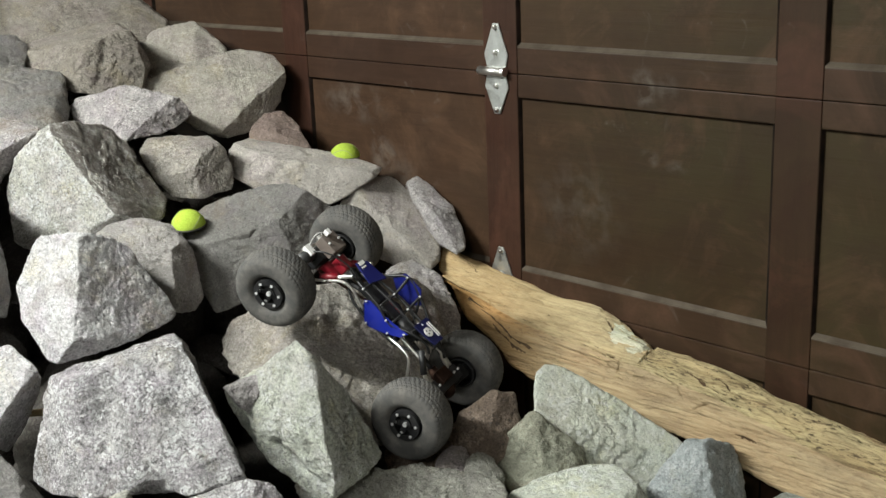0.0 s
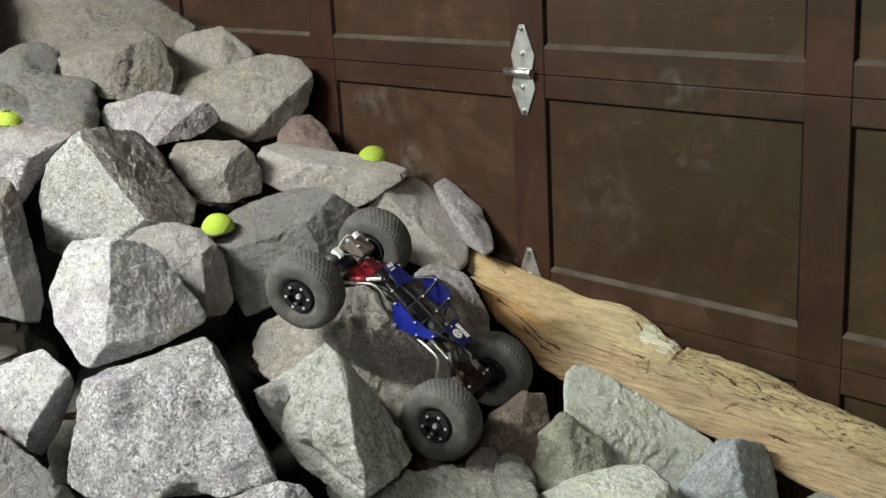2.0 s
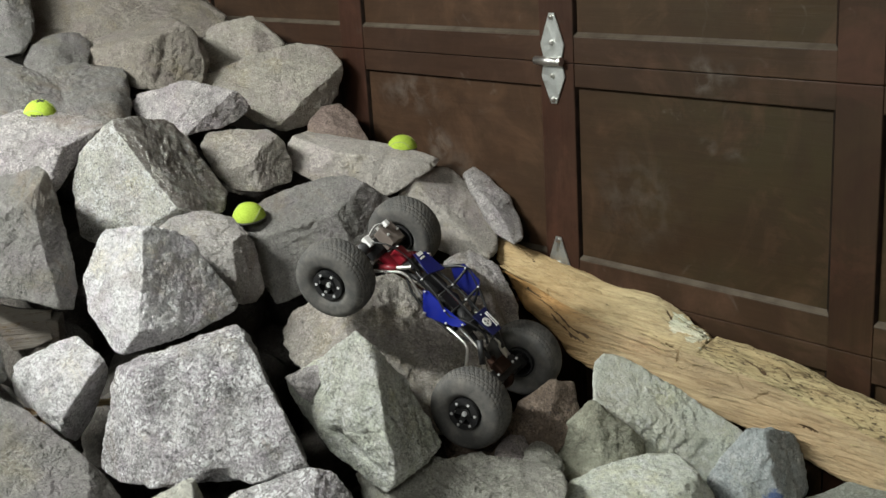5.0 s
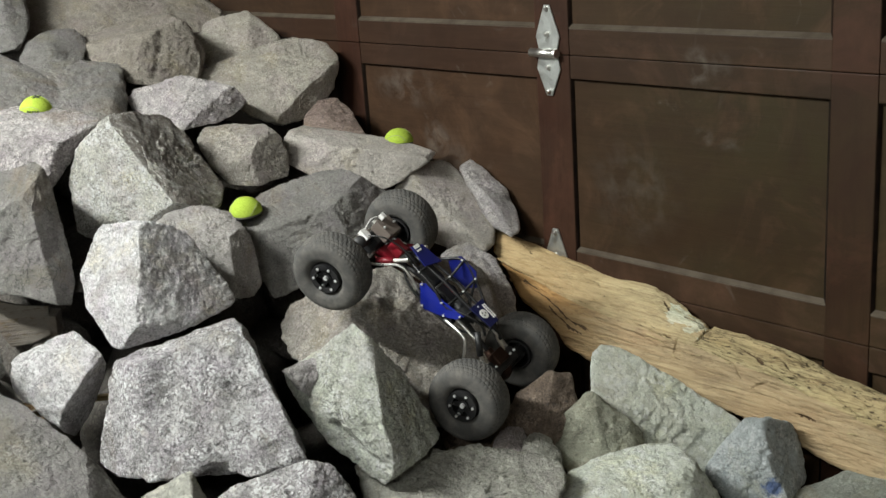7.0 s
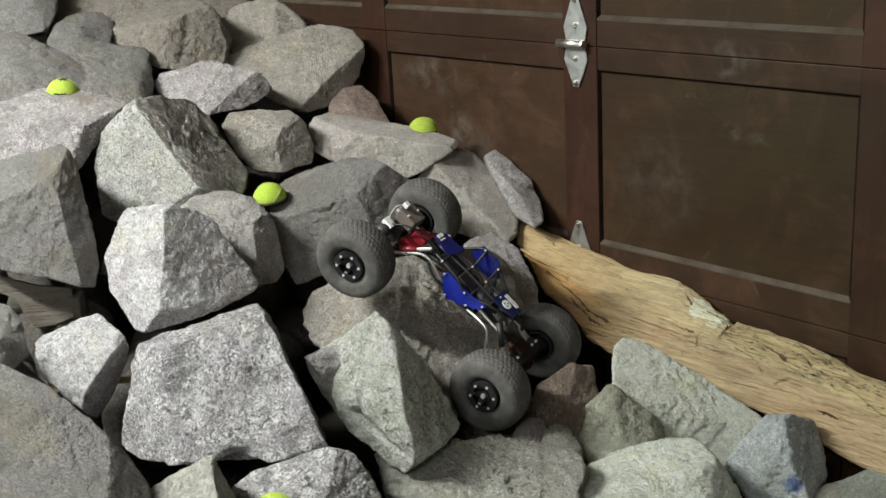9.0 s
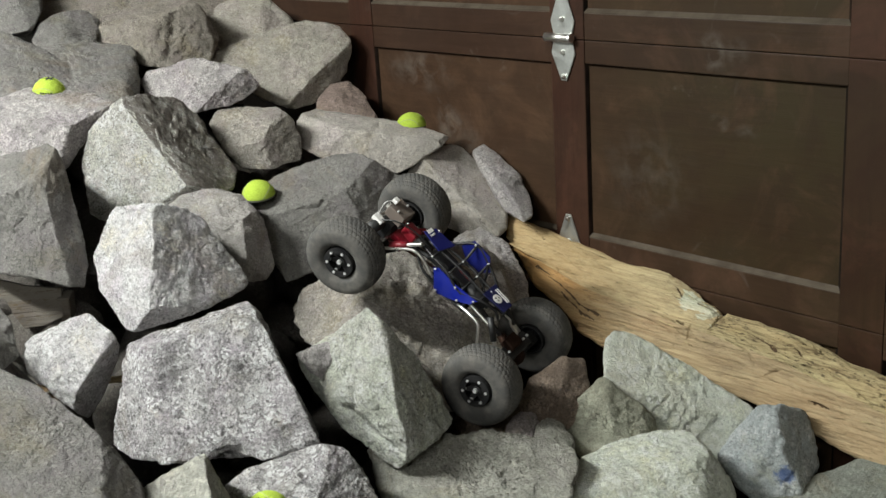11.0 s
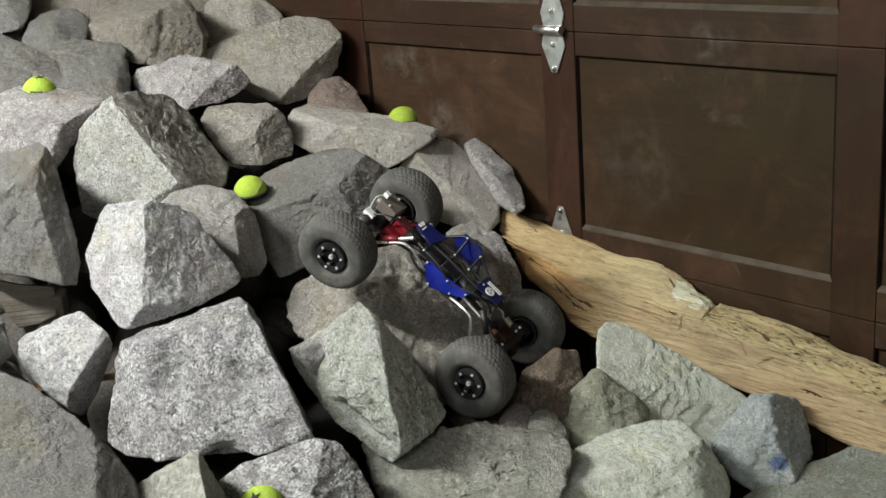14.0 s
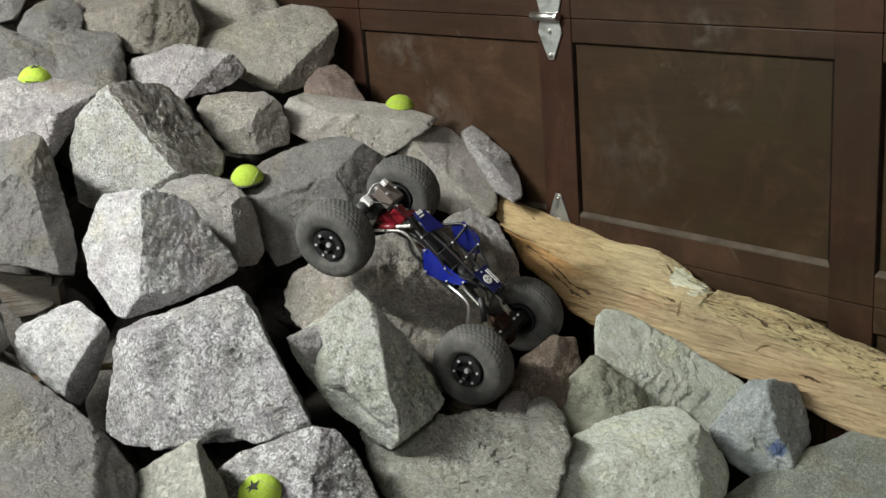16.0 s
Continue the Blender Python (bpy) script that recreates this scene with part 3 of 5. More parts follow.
def rock(kind, label, centre, cuts, bites=(), grooves=(), rough=1.0, sharp=130.0, chips=9):
    """A broken boulder: a round lump cut by planes (bearing, slope in degrees, millimetres from the middle), bitten by hollows
    (x, y, z, radius in millimetres), scored by grooves (from, to, width, depth), then weathered."""
    centres.append(centre)
    rough *= {"pale": 0.50, "rosy": 0.5, "slab": 0.75, "white": 0.45, "moss": 0.50, "streaked": 0.50, "stone": 0.55, "blue": 0.6}.get(kind, 0.45)
    seed = len(centres) * 3.71
    ways = [(math.radians(a), math.radians(e), d / 1000) for a, e, d in cuts]
    normals = np.array([(math.cos(e) * math.cos(a), math.cos(e) * math.sin(a), math.sin(e)) for a, e, _ in ways])
    gaps = np.array([d for _, _, d in ways])

    def reach(w):
        return 1 / (np.maximum(w @ normals.T / gaps, 0) ** sharp).sum(1) ** (1 / sharp)

    axes = np.eye(3)
    extent = (reach(axes) + reach(-axes)) / 2
    ball_ways, ball_faces = BALLS[7 if extent.mean() > 0.085 else 6]
    w = ball_ways * extent
    w /= np.linalg.norm(w, axis=1)[:, None]
    near = w * reach(w)[:, None]
    size = extent.mean()
    # every face swells and sinks a little by itself
    share = np.maximum(w @ normals.T / gaps, 0)
    for k in range(len(gaps)):
        share[:, k] *= 1 - 0.035 * rough * lattice(near / size * 1.8 + seed + 5.3 * k)
    r = 1.008 / (share ** sharp).sum(1) ** (1 / sharp)
    p = w * r[:, None]
    # edges and corners knocked off by small fractures
    chance = np.random.RandomState(len(centres) + 90)
    for _ in range(chips):
        n = chance.normal(size=3)
        n /= np.linalg.norm(n)
        high = p @ n
        r = np.minimum(r, (high.max() - size * chance.uniform(0.02, 0.065)) / np.maximum(w @ n, 1e-4))
        p = w * r[:, None]
    # low ledges along one cleavage direction
    n = chance.normal(size=3)
    layer = p @ (n / np.linalg.norm(n)) / chance.uniform(0.022, 0.040) + 0.7 * fractal(p * 14 + seed + 20, 3)
    r = r - rough * 0.0024 * (layer - np.floor(layer)) * np.clip(lattice(p * 9 + seed + 33) * 2 + 0.3, 0, 1)
    r = r + rough * (0.010 * size * fractal(p / size * 2.6 + seed, 3) + 0.0044 * fractal(p * 38 + seed, 5, 0.64) + 0.0017 * fractal(p * 120 + seed, 3, 0.6))
    r = r - rough * 0.0042 * np.abs(fractal(p * 21 + seed + 70, 4, 0.55))
    # a few chipped fractures
    step = fractal(p * 13 + seed + 40, 2)
    r = r - rough * 0.004 * np.clip(step * 3.0 - 1.2, 0, 1)
    for x, y, z, radius in bites:
        gap = np.linalg.norm(w * r[:, None] - np.array((x, y, z)) / 1000, axis=1)
        r = r - np.maximum(radius / 1000 - gap, 0) * 0.9
    for x0, y0, z0, x1, y1, z1, width, depth in grooves:
        q = w * r[:, None] * 1000
        a, along = np.array((x0, y0, z0)), np.array((x1 - x0, y1 - y0, z1 - z0))
        t = np.clip((q - a) @ along / (along @ along), 0, 1)
        gap = np.linalg.norm(q - a - t[:, None] * along, axis=1) + min(0.35 * width, 4) * lattice(q / 22 + seed)
        r = r - depth / 1000 * np.clip(1 - gap / width, 0, 1) ** 1.3
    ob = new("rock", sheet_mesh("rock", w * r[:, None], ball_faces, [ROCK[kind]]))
    ob.location = centre
    return tagged(ob, label, "rock", "rocks of the pile")


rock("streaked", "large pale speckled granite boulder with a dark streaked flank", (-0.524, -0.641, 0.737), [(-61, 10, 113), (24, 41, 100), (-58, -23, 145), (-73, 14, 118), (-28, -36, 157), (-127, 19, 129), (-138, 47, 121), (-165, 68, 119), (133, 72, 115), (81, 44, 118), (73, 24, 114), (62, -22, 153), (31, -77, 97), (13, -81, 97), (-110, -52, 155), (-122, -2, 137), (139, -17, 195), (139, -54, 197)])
rock("white", "pale granite boulder with one flat bright face", (-0.203, -0.82, 0.619), [(-72, 24, 89), (2, 20, 82), (-16, -27, 115), (-68, 12, 104), (-132, 28, 116), (-139, 40, 121), (142, 69, 102), (116, 63, 95), (77, 27, 96), (52, -43, 130), (30, -67, 95), (13, -75, 86), (-90, -65, 115), (-113, -30, 108), (-121, -6, 111), (139, -17, 178), (139, -54, 180)])
rock("grey", "grey granite stone wedged behind a larger boulder", (-0.293, -0.625, 0.611), [(-25, 65, 74), (-44, 13, 74), (14, 8, 73), (-150, 51, 113), (164, 69, 92), (104, 61, 77), (75, 28, 60), (67, 6, 59), (57, -27, 91), (-10, -78, 92), (-102, -62, 64), (-114, -44, 58), (-119, -21, 77), (139, -17, 142), (139, -54, 140)])
rock("dull", "tall grey granite block with a worn top", (-0.44, -0.928, 0.712), [(-63, 54, 82), (-40, 16, 79), (19, 17, 80), (-127, 36, 144), (169, 71, 102), (89, 46, 101), (74, 8, 61), (73, 2, 57), (64, -32, 121), (-90, -69, 118), (-115, -5, 134), (139, -17, 154), (139, -54, 175)])
rock("rosy", "broad granite rock with a flat shelf top", (-0.687, -0.798, 0.79), [(-48, 19, 91), (14, -11, 121), (-30, 70, 70), (-130, 49, 136), (-155, 68, 103), (110, 67, 101), (91, 56, 116), (62, -42, 74), (64, -45, 68), (65, -45, 66), (-24, -85, 76), (-94, -70, 103), (-115, -10, 179), (139, -17, 174), (139, -54, 126)], sharp=40)
rock("pale", "largest pale granite boulder with a rounded top", (0.065, -0.907, 0.497), [(-86, 16, 118), (-42, 28, 101), (63, 19, 115), (-129, 76, 116), (12, 57, 155), (-128, 13, 137), (-135, 26, 135), (176, 60, 102), (176, 62, 105), (95, 47, 139), (72, 14, 115), (31, -54, 163), (-19, -69, 117), (-47, -71, 101), (-95, -49, 148), (-122, 1, 155), (139, -17, 170), (139, -54, 189)], bites=[(141, -64, -86, 52)], grooves=[(23, -69, 97, 43, -85, 49, 62, 7), (43, -85, 49, 68, -95, 1, 62, 7)])
rock("white", "small chunky pale granite stone", (-0.126, -1.022, 0.533), [(-52, 39, 73), (23, -24, 62), (-51, 66, 75), (-73, -2, 79), (-136, 37, 82), (-169, 59, 61), (159, 64, 62), (85, 27, 47), (85, 25, 46), (67, -20, 45), (60, -32, 49), (52, -44, 63), (-101, -43, 73), (-112, -18, 82), (139, -17, 124), (139, -54, 125)], sharp=30)
rock("dull", "wide grey rock slab with a smooth top", (0.139, -1.203, 0.53), [(-4, 55, 43), (34, 33, 72), (-169, 60, 163), (102, 47, 72), (99, 43, 65), (93, 31, 52), (82, 20, 68), (60, -27, 137), (-6, -68, 142), (-63, -61, 153), (-115, 3, 143), (138, -18, 151), (138, -54, 160)])
rock("drab", "smooth grey wedge-shaped stone", (0.252, -1.069, 0.432), [(-77, 46, 50), (47, 22, 61), (-174, 53, 49), (174, 56, 53), (87, 29, 58), (78, 14, 48), (72, 5, 53), (54, -26, 72), (-37, -67, 73), (-81, -53, 92), (-123, 4, 130), (138, -18, 131), (138, -54, 120)], sharp=30)
rock("pale", "pale granite stone carrying a tennis ball", (0.297, -0.894, 0.389), [(-50, 54, 48), (4, 39, 53), (-162, 45, 92), (165, 55, 64), (127, 55, 69), (80, 28, 73), (69, 14, 80), (48, -25, 109), (-35, -66, 84), (-75, -59, 89), (-124, -7, 120), (138, -18, 99), (138, -54, 92)], grooves=[(7, -23, 43, 52, -20, 21, 8, 7), (52, -20, 21, 71, 2, -4, 8, 7)])
rock("moss", "wedge-shaped pale granite rock with a sharp ridge", (0.212, -0.689, 0.443), [(-64, 26, 123), (26, 20, 92), (4, -29, 125), (-70, -5, 104), (-83, 24, 123), (-173, 52, 120), (78, 37, 79), (69, 23, 76), (36, -41, 108), (21, -56, 95), (-98, -54, 79), (-110, -46, 65), (-116, -34, 72), (-122, -20, 91), (139, -17, 170), (139, -54, 151)], bites=[(-24, -123, 30, 36)], grooves=[(40, -99, 32, 80, -81, -9, 9, 9), (80, -81, -9, 119, -64, -35, 9, 9)])
rock("slab", "sloping brown-grey granite slab under the crawler", (0.005, -0.453, 0.472), [(-87, 46, 144), (-5, 46, 82), (-143, 28, 189), (-172, 59, 122), (-177, 58, 118), (163, 63, 112), (148, 66, 118), (86, 53, 169), (59, 15, 198), (47, -19, 193), (37, -40, 192), (0, -68, 179), (-94, -61, 127), (-104, -58, 113), (-111, -46, 142), (-124, -19, 188), (138, -17, 253), (138, -54, 229)], grooves=[(39, -33, 74, 110, -64, 3, 30, 6), (110, -64, 3, 192, -55, -75, 30, 6)])
rock("dull", "grey granite boulder with angular chipped faces", (-0.284, -0.406, 0.624), [(-60, 61, 69), (-39, 14, 95), (-2, 22, 106), (-146, 45, 116), (-149, 48, 112), (-172, 64, 90), (177, 66, 88), (142, 71, 96), (82, 52, 117), (80, 51, 119), (57, -5, 150), (46, -44, 130), (25, -72, 106), (22, -70, 108), (-121, -31, 145), (-125, -20, 135), (139, -17, 170), (139, -54, 183)], grooves=[(40, -101, 15, 67, -67, 16, 9, 5), (67, -67, 16, 71, -47, 37, 9, 5)])
rock("slab", "squarish pinkish granite stone", (-0.489, -0.411, 0.736), [(-52, 42, 61), (1, 11, 68), (-43, 3, 77), (-37, 74, 62), (-136, 31, 106), (146, 74, 66), (125, 71, 63), (77, 42, 69), (67, 15, 74), (59, -24, 87), (22, -81, 59), (-85, -82, 56), (-121, -44, 64), (-123, -26, 73), (139, -17, 129), (139, -54, 135)], rough=0.5)
rock("cream", "flat pale granite rock below the garage door", (-0.408, -0.195, 0.696), [(3, 76, 52), (-42, 14, 90), (-62, 40, 98), (90, 0, 216), (-142, 34, 147), (101, 72, 61), (102, 66, 55), (79, 60, 74), (47, -40, 132), (37, -62, 89), (34, -70, 80), (-109, -75, 48), (-121, -48, 90), (-130, -13, 132), (139, -17, 150), (139, -54, 136)], sharp=40)
rock("pink", "small pinkish brown stone", (-0.587, -0.118, 0.752), [(90, 0, 104), (175, -65, 40), (-27, -77, 45), (12, 56, 40), (-103, -62, 44), (79, 24, 53), (70, 7, 53), (-19, 34, 65), (-180, 47, 54), (-135, -12, 47), (63, 19, 52), (-152, 25, 46), (-64, 69, 43), (-28, 74, 40), (70, -1, 57), (68, 39, 49), (-39, 36, 69), (-142, 42, 46), (-63, 57, 53), (-174, 71, 48), (-150, 16, 47), (-132, -4, 50), (-129, -27, 50), (57, -39, 73)])
rock("tan", "long flat granite slab leaning on the pile", (-0.709, -0.136, 0.839), [(-39, 40, 43), (0, -9, 82), (90, 0, 157), (-151, 69, 103), (-159, 69, 99), (173, 74, 97), (92, 68, 104), (66, 32, 124), (60, 2, 122), (58, -25, 102), (54, -54, 99), (43, -82, 91), (-121, -68, 98), (-118, -60, 106), (139, -17, 127), (139, -54, 142)], sharp=45)
rock("rosy", "flat white-grey granite stone", (-0.692, -0.416, 0.826), [(-48, 44, 56), (-63, 42, 56), (-11, 2, 93), (-134, 41, 117), (-172, 73, 68), (93, 64, 57), (71, 31, 97), (59, -36, 98), (45, -74, 50), (35, -86, 38), (-111, -66, 51), (-123, -14, 123), (139, -17, 122), (139, -54, 107)], grooves=[(45, -2, 48, 51, -41, 14, 10, 7), (51, -41, 14, 56, -70, -14, 10, 7)])
rock("brown", "angular brownish granite boulder high on the pile", (-0.929, -0.371, 0.927), [(-60, 18, 123), (-12, 10, 123), (-86, 76, 68), (90, 0, 392), (-132, 53, 127), (-148, 70, 90), (-157, 71, 88), (129, 77, 93), (73, 34, 102), (70, 23, 104), (66, -15, 121), (59, -72, 92), (-119, -79, 63), (-116, -70, 70), (-118, -43, 111), (137, -16, 162), (137, -53, 154)], grooves=[(114, -19, 54, 118, -34, 12, 14, 4), (118, -34, 12, 122, -57, -35, 14, 4)], sharp=30)
rock("dull", "grey rock slab between boulders", (-0.867, -0.597, 0.863), [(175, -65, 57), (-69, -76, 75), (-37, 58, 63), (-23, 67, 56), (74, -17, 98), (-5, 68, 59), (127, 49, 107), (-122, -34, 96), (63, -50, 98), (-29, 21, 130), (-179, 49, 105), (70, -10, 103), (105, 69, 88), (-134, -4, 105), (-167, 72, 87), (36, 36, 104), (-134, -14, 102), (-173, 39, 113), (-126, 11, 114), (22, 17, 144), (68, -36, 102)], sharp=30)
rock("dull", "rounded grey stone near the pile top", (-1.011, -0.571, 0.946), [(174, -65, 43), (70, -27, 63), (-36, -83, 60), (17, 44, 65), (-105, -60, 60), (14, 62, 53), (171, 57, 65), (92, 20, 86), (-117, -36, 61), (-56, 72, 44), (-21, 74, 45), (-71, 58, 52), (-20, 27, 96), (-131, 10, 53), (-154, 45, 54), (-136, 64, 48), (172, 79, 54), (-44, 32, 90), (-123, 24, 55), (-131, 0, 55), (-150, 36, 56), (80, 39, 80), (-57, 42, 75)], sharp=25)
rock("dull", "dark grey stone near the pile top", (-1.183, -0.621, 1.05), [(73, -10, 71), (168, -62, 79), (-116, -23, 80), (-37, 44, 82), (-130, 10, 93), (68, -38, 87), (-103, -65, 98), (165, 54, 129), (16, 38, 87), (-27, 49, 81), (92, 24, 104), (1, -85, 105), (-119, 18, 94), (-75, 34, 95), (176, 79, 120), (174, -32, 122), (76, 29, 96), (34, 33, 89), (-18, 39, 98), (164, -13, 152)])
rock("dull", "brownish rock behind a shelf rock", (-0.94, -0.721, 0.888), [(174, -65, 69), (-57, -78, 79), (-118, -28, 99), (99, 38, 78), (29, -76, 83), (72, -28, 102), (83, 54, 69), (-12, 38, 105), (23, 67, 64), (-54, 49, 99), (-53, 63, 78), (-8, 69, 65), (-24, 34, 115), (-33, 69, 69), (-137, 16, 116), (85, 10, 94), (-125, 35, 113), (-165, 47, 122), (-136, 5, 116), (-146, 69, 101), (13, 48, 92), (23, 58, 76), (-159, 40, 126), (76, 25, 92)])
rock("brown", "broad flat rock slab at the back of the pile", (-1.122, -0.282, 0.997), [(90, 0, 268), (171, -64, 59), (-51, -82, 71), (-35, 62, 134), (-21, 39, 78), (67, -66, 95), (29, -81, 73), (-16, 52, 67), (169, 56, 169), (-160, 42, 183), (-140, 63, 170), (-130, -60, 134), (111, 37, 135), (-31, 52, 76), (-3, 52, 80), (-173, 78, 156), (94, 5, 160), (85, 50, 129), (170, -50, 83), (-162, 4, 219), (81, 27, 158), (95, -4, 162), (-6, 42, 93), (41, 55, 116), (-162, 27, 203), (162, -20, 130), (75, -55, 120)])
rock("tan", "brown triangular stone near the door", (-0.897, -0.148, 0.923), [(90, 0, 134), (-57, 46, 38), (-1, 43, 62), (-147, 63, 79), (159, 77, 71), (71, 43, 78), (60, -32, 91), (53, -75, 39), (54, -81, 37), (-126, -36, 87), (-128, -8, 97), (137, -16, 87), (137, -53, 69)], sharp=28)
rock("cream", "pale granite rock leaning against the door", (-0.224, -0.103, 0.595), [(-2, 44, 32), (-62, 6, 49), (90, 0, 99), (-151, 38, 105), (-163, 53, 100), (98, 65, 96), (66, 36, 77), (65, 33, 77), (52, -5, 105), (40, -46, 127), (-20, -80, 103), (-121, -56, 75), (-131, -31, 76), (-132, -20, 88), (139, -17, 113), (139, -54, 119)], sharp=35)
rock("rosy", "small white speckled stone against the door", (-0.157, -0.032, 0.602), [(90, 0, 29), (90, -1, 36), (-121, -19, 32), (-124, -36, 33), (10, 61, 31), (-113, -55, 48), (16, 50, 33), (177, -66, 54), (-123, -10, 40), (29, -62, 81), (56, -4, 50), (-25, 68, 40), (-80, 38, 50), (51, 5, 48), (81, 1, 37), (-7, 45, 52), (54, 20, 40), (-43, 43, 60), (-62, 45, 51), (-171, 30, 108), (-78, 47, 50), (-166, 51, 100), (-148, 17, 87), (81, 46, 59), (84, 21, 47), (45, -37, 78), (-147, -57, 49)])
rock("rosy", "pinkish grey stone behind the timber end", (-0.034, -0.187, 0.466), [(90, 0, 173), (178, -67, 58), (-133, -17, 55), (-122, -34, 57), (61, 7, 49), (-5, -69, 92), (7, 53, 53), (-51, 55, 71), (89, 33, 74), (52, -13, 59), (-21, 67, 59), (-15, 49, 70), (2, 63, 54), (56, 18, 49), (178, 32, 107), (76, 48, 67), (-178, 54, 102), (49, -6, 59), (-177, 25, 107), (41, -36, 85)])
rock("rust", "reddish brown stone at the foot of the slab", (0.315, -0.411, 0.368), [(-67, 42, 39), (-6, 26, 48), (-155, 23, 45), (-176, 46, 50), (123, 60, 76), (52, 7, 73), (34, -33, 48), (21, -51, 48), (-16, -67, 64), (-113, -50, 90), (139, -17, 88), (139, -54, 74)])
rock("olive", "greenish grey stone tucked under a slab", (0.387, -0.359, 0.339), [(90, 0, 345), (-63, 41, 43), (-9, 35, 46), (-165, 33, 57), (-173, 40, 54), (80, 44, 59), (75, 41, 60), (46, -1, 93), (-7, -62, 59), (-23, -68, 54), (-113, -53, 69), (-138, -17, 72), (139, -17, 76), (139, -54, 70)], sharp=18)
rock("green", "greenish granite slab against the timber", (0.405, -0.217, 0.354), [(90, 0, 203), (-23, 41, 47), (-35, 13, 61), (-149, 4, 102), (-165, 31, 120), (103, 60, 78), (80, 50, 55), (75, 48, 55), (38, -8, 158), (31, -22, 169), (-75, -67, 128), (-126, -43, 60), (-140, -18, 82), (139, -17, 103), (139, -54, 142)], sharp=35)
rock("green", "large rounded greenish pale boulder", (0.517, -0.407, 0.291), [(-81, 83, 50), (-34, 41, 73), (3, 28, 98), (-158, 20, 111), (-179, 43, 83), (161, 51, 75), (127, 57, 83), (64, 31, 111), (60, 27, 113), (37, -11, 143), (11, -47, 131), (-39, -66, 105), (-105, -53, 118), (-139, -12, 126), (138, -18, 128), (138, -54, 100)], sharp=22)
rock("blue", "blue-grey rounded stone beside the timber", (0.596, -0.187, 0.289), [(-78, 28, 65), (4, 26, 62), (-104, 46, 73), (-64, 5, 67), (-2, 43, 75), (90, 0, 208), (-170, 28, 55), (-176, 33, 51), (136, 56, 63), (124, 58, 67), (50, 20, 81), (40, 3, 83), (17, -38, 86), (-11, -61, 88), (-114, -55, 84), (-139, -30, 75), (139, -17, 128), (139, -54, 138)], grooves=[(21, -29, 76, 46, -40, 47, 14, 6), (46, -40, 47, 48, -50, 16, 14, 6)], sharp=26)
rock("slate", "grey-green rock slab below the timber", (0.73, -0.196, 0.234), [(90, 0, 182), (-101, 73, 21), (178, 40, 72), (164, 44, 57), (141, 56, 73), (87, 54, 121), (27, -9, 181), (-8, -52, 107), (-66, -65, 106), (-133, -34, 166), (138, -18, 160), (138, -54, 141)], sharp=30)
rock("drab", "flat grey-brown rock at the foot of the slab", (0.366, -0.65, 0.34), [(-35, 65, 34), (-90, 26, 113), (167, 56, 92), (144, 56, 71), (107, 55, 86), (55, 7, 166), (36, -27, 145), (-5, -61, 110), (-75, -62, 102), (-120, -28, 130), (-129, -11, 145), (138, -18, 117), (138, -54, 82)], bites=[(49, 59, 16, 20), (74, 76, 7, 24), (63, 19, 11, 18), (71, 112, 4, 16), (16, -36, 30, 16)], sharp=30, rough=2.3)
rock("drab", "small grey stone at the foot of the slab", (0.373, -0.463, 0.342), [(-172, -69, 28), (-20, -60, 29), (-114, -41, 27), (-148, -4, 29), (69, 14, 25), (103, 37, 27), (-16, 29, 43), (179, 27, 33), (27, 55, 25), (34, 68, 25), (51, -11, 31), (-98, 63, 39), (92, 51, 25), (15, 48, 29), (63, 26, 24), (-67, 33, 51), (-146, 6, 31), (-55, 85, 31), (178, 48, 33), (49, -3, 31), (-131, -25, 30), (36, -32, 36)], sharp=20)
rock("stone", "small pinkish stone at the foot of the slab", (0.324, -0.49, 0.354), [(-172, -69, 25), (38, -27, 27), (-40, -64, 29), (-118, -38, 27), (-150, 1, 22), (68, 8, 30), (-176, 27, 23), (134, 41, 28), (10, 39, 30), (23, 54, 26), (-22, 32, 40), (-88, 68, 30), (25, 76, 24), (-56, 47, 40), (-70, 83, 25), (-148, 13, 24), (63, 20, 29), (123, 58, 26), (-176, 47, 24), (-129, -27, 28)], sharp=20)
rock("dull", "grey stone at the edge of the pile", (-0.233, -1.128, 0.575), [(-114, -4, 40), (-176, -70, 48), (75, -6, 35), (-29, -71, 58), (-82, 42, 56), (43, -55, 53), (-67, 73, 50), (86, 10, 39), (-116, -13, 42), (116, 36, 55), (48, 37, 52), (38, 72, 47), (-152, 33, 60), (-21, 8, 108), (50, 52, 48), (-143, 51, 56), (105, 52, 51), (14, 11, 92), (-147, 26, 60), (82, 20, 40), (-104, -36, 59)])
rock("rust", "rusty stone deep under the slab", (0.217, -0.464, 0.33), [(48, -14, 43), (-176, -68, 41), (13, -47, 36), (-133, -19, 47), (-39, -62, 43), (-173, 31, 29), (154, 41, 45), (-169, 46, 30), (-53, 78, 39), (7, 49, 44), (-169, 22, 32), (-48, 60, 52), (-7, 73, 40), (-5, 35, 51), (-22, 39, 57), (147, 59, 44)])
rock("grey", "dark stone under the slab", (-0.241, -1.141, 0.465), [(-18, 59, 58), (-103, -23, 60), (6, -64, 65), (-179, -69, 65), (59, -33, 58), (92, 13, 59), (170, 47, 52), (169, 65, 51), (-159, 37, 56), (87, 25, 61), (-150, 55, 56), (-155, 31, 61), (67, -23, 63)])
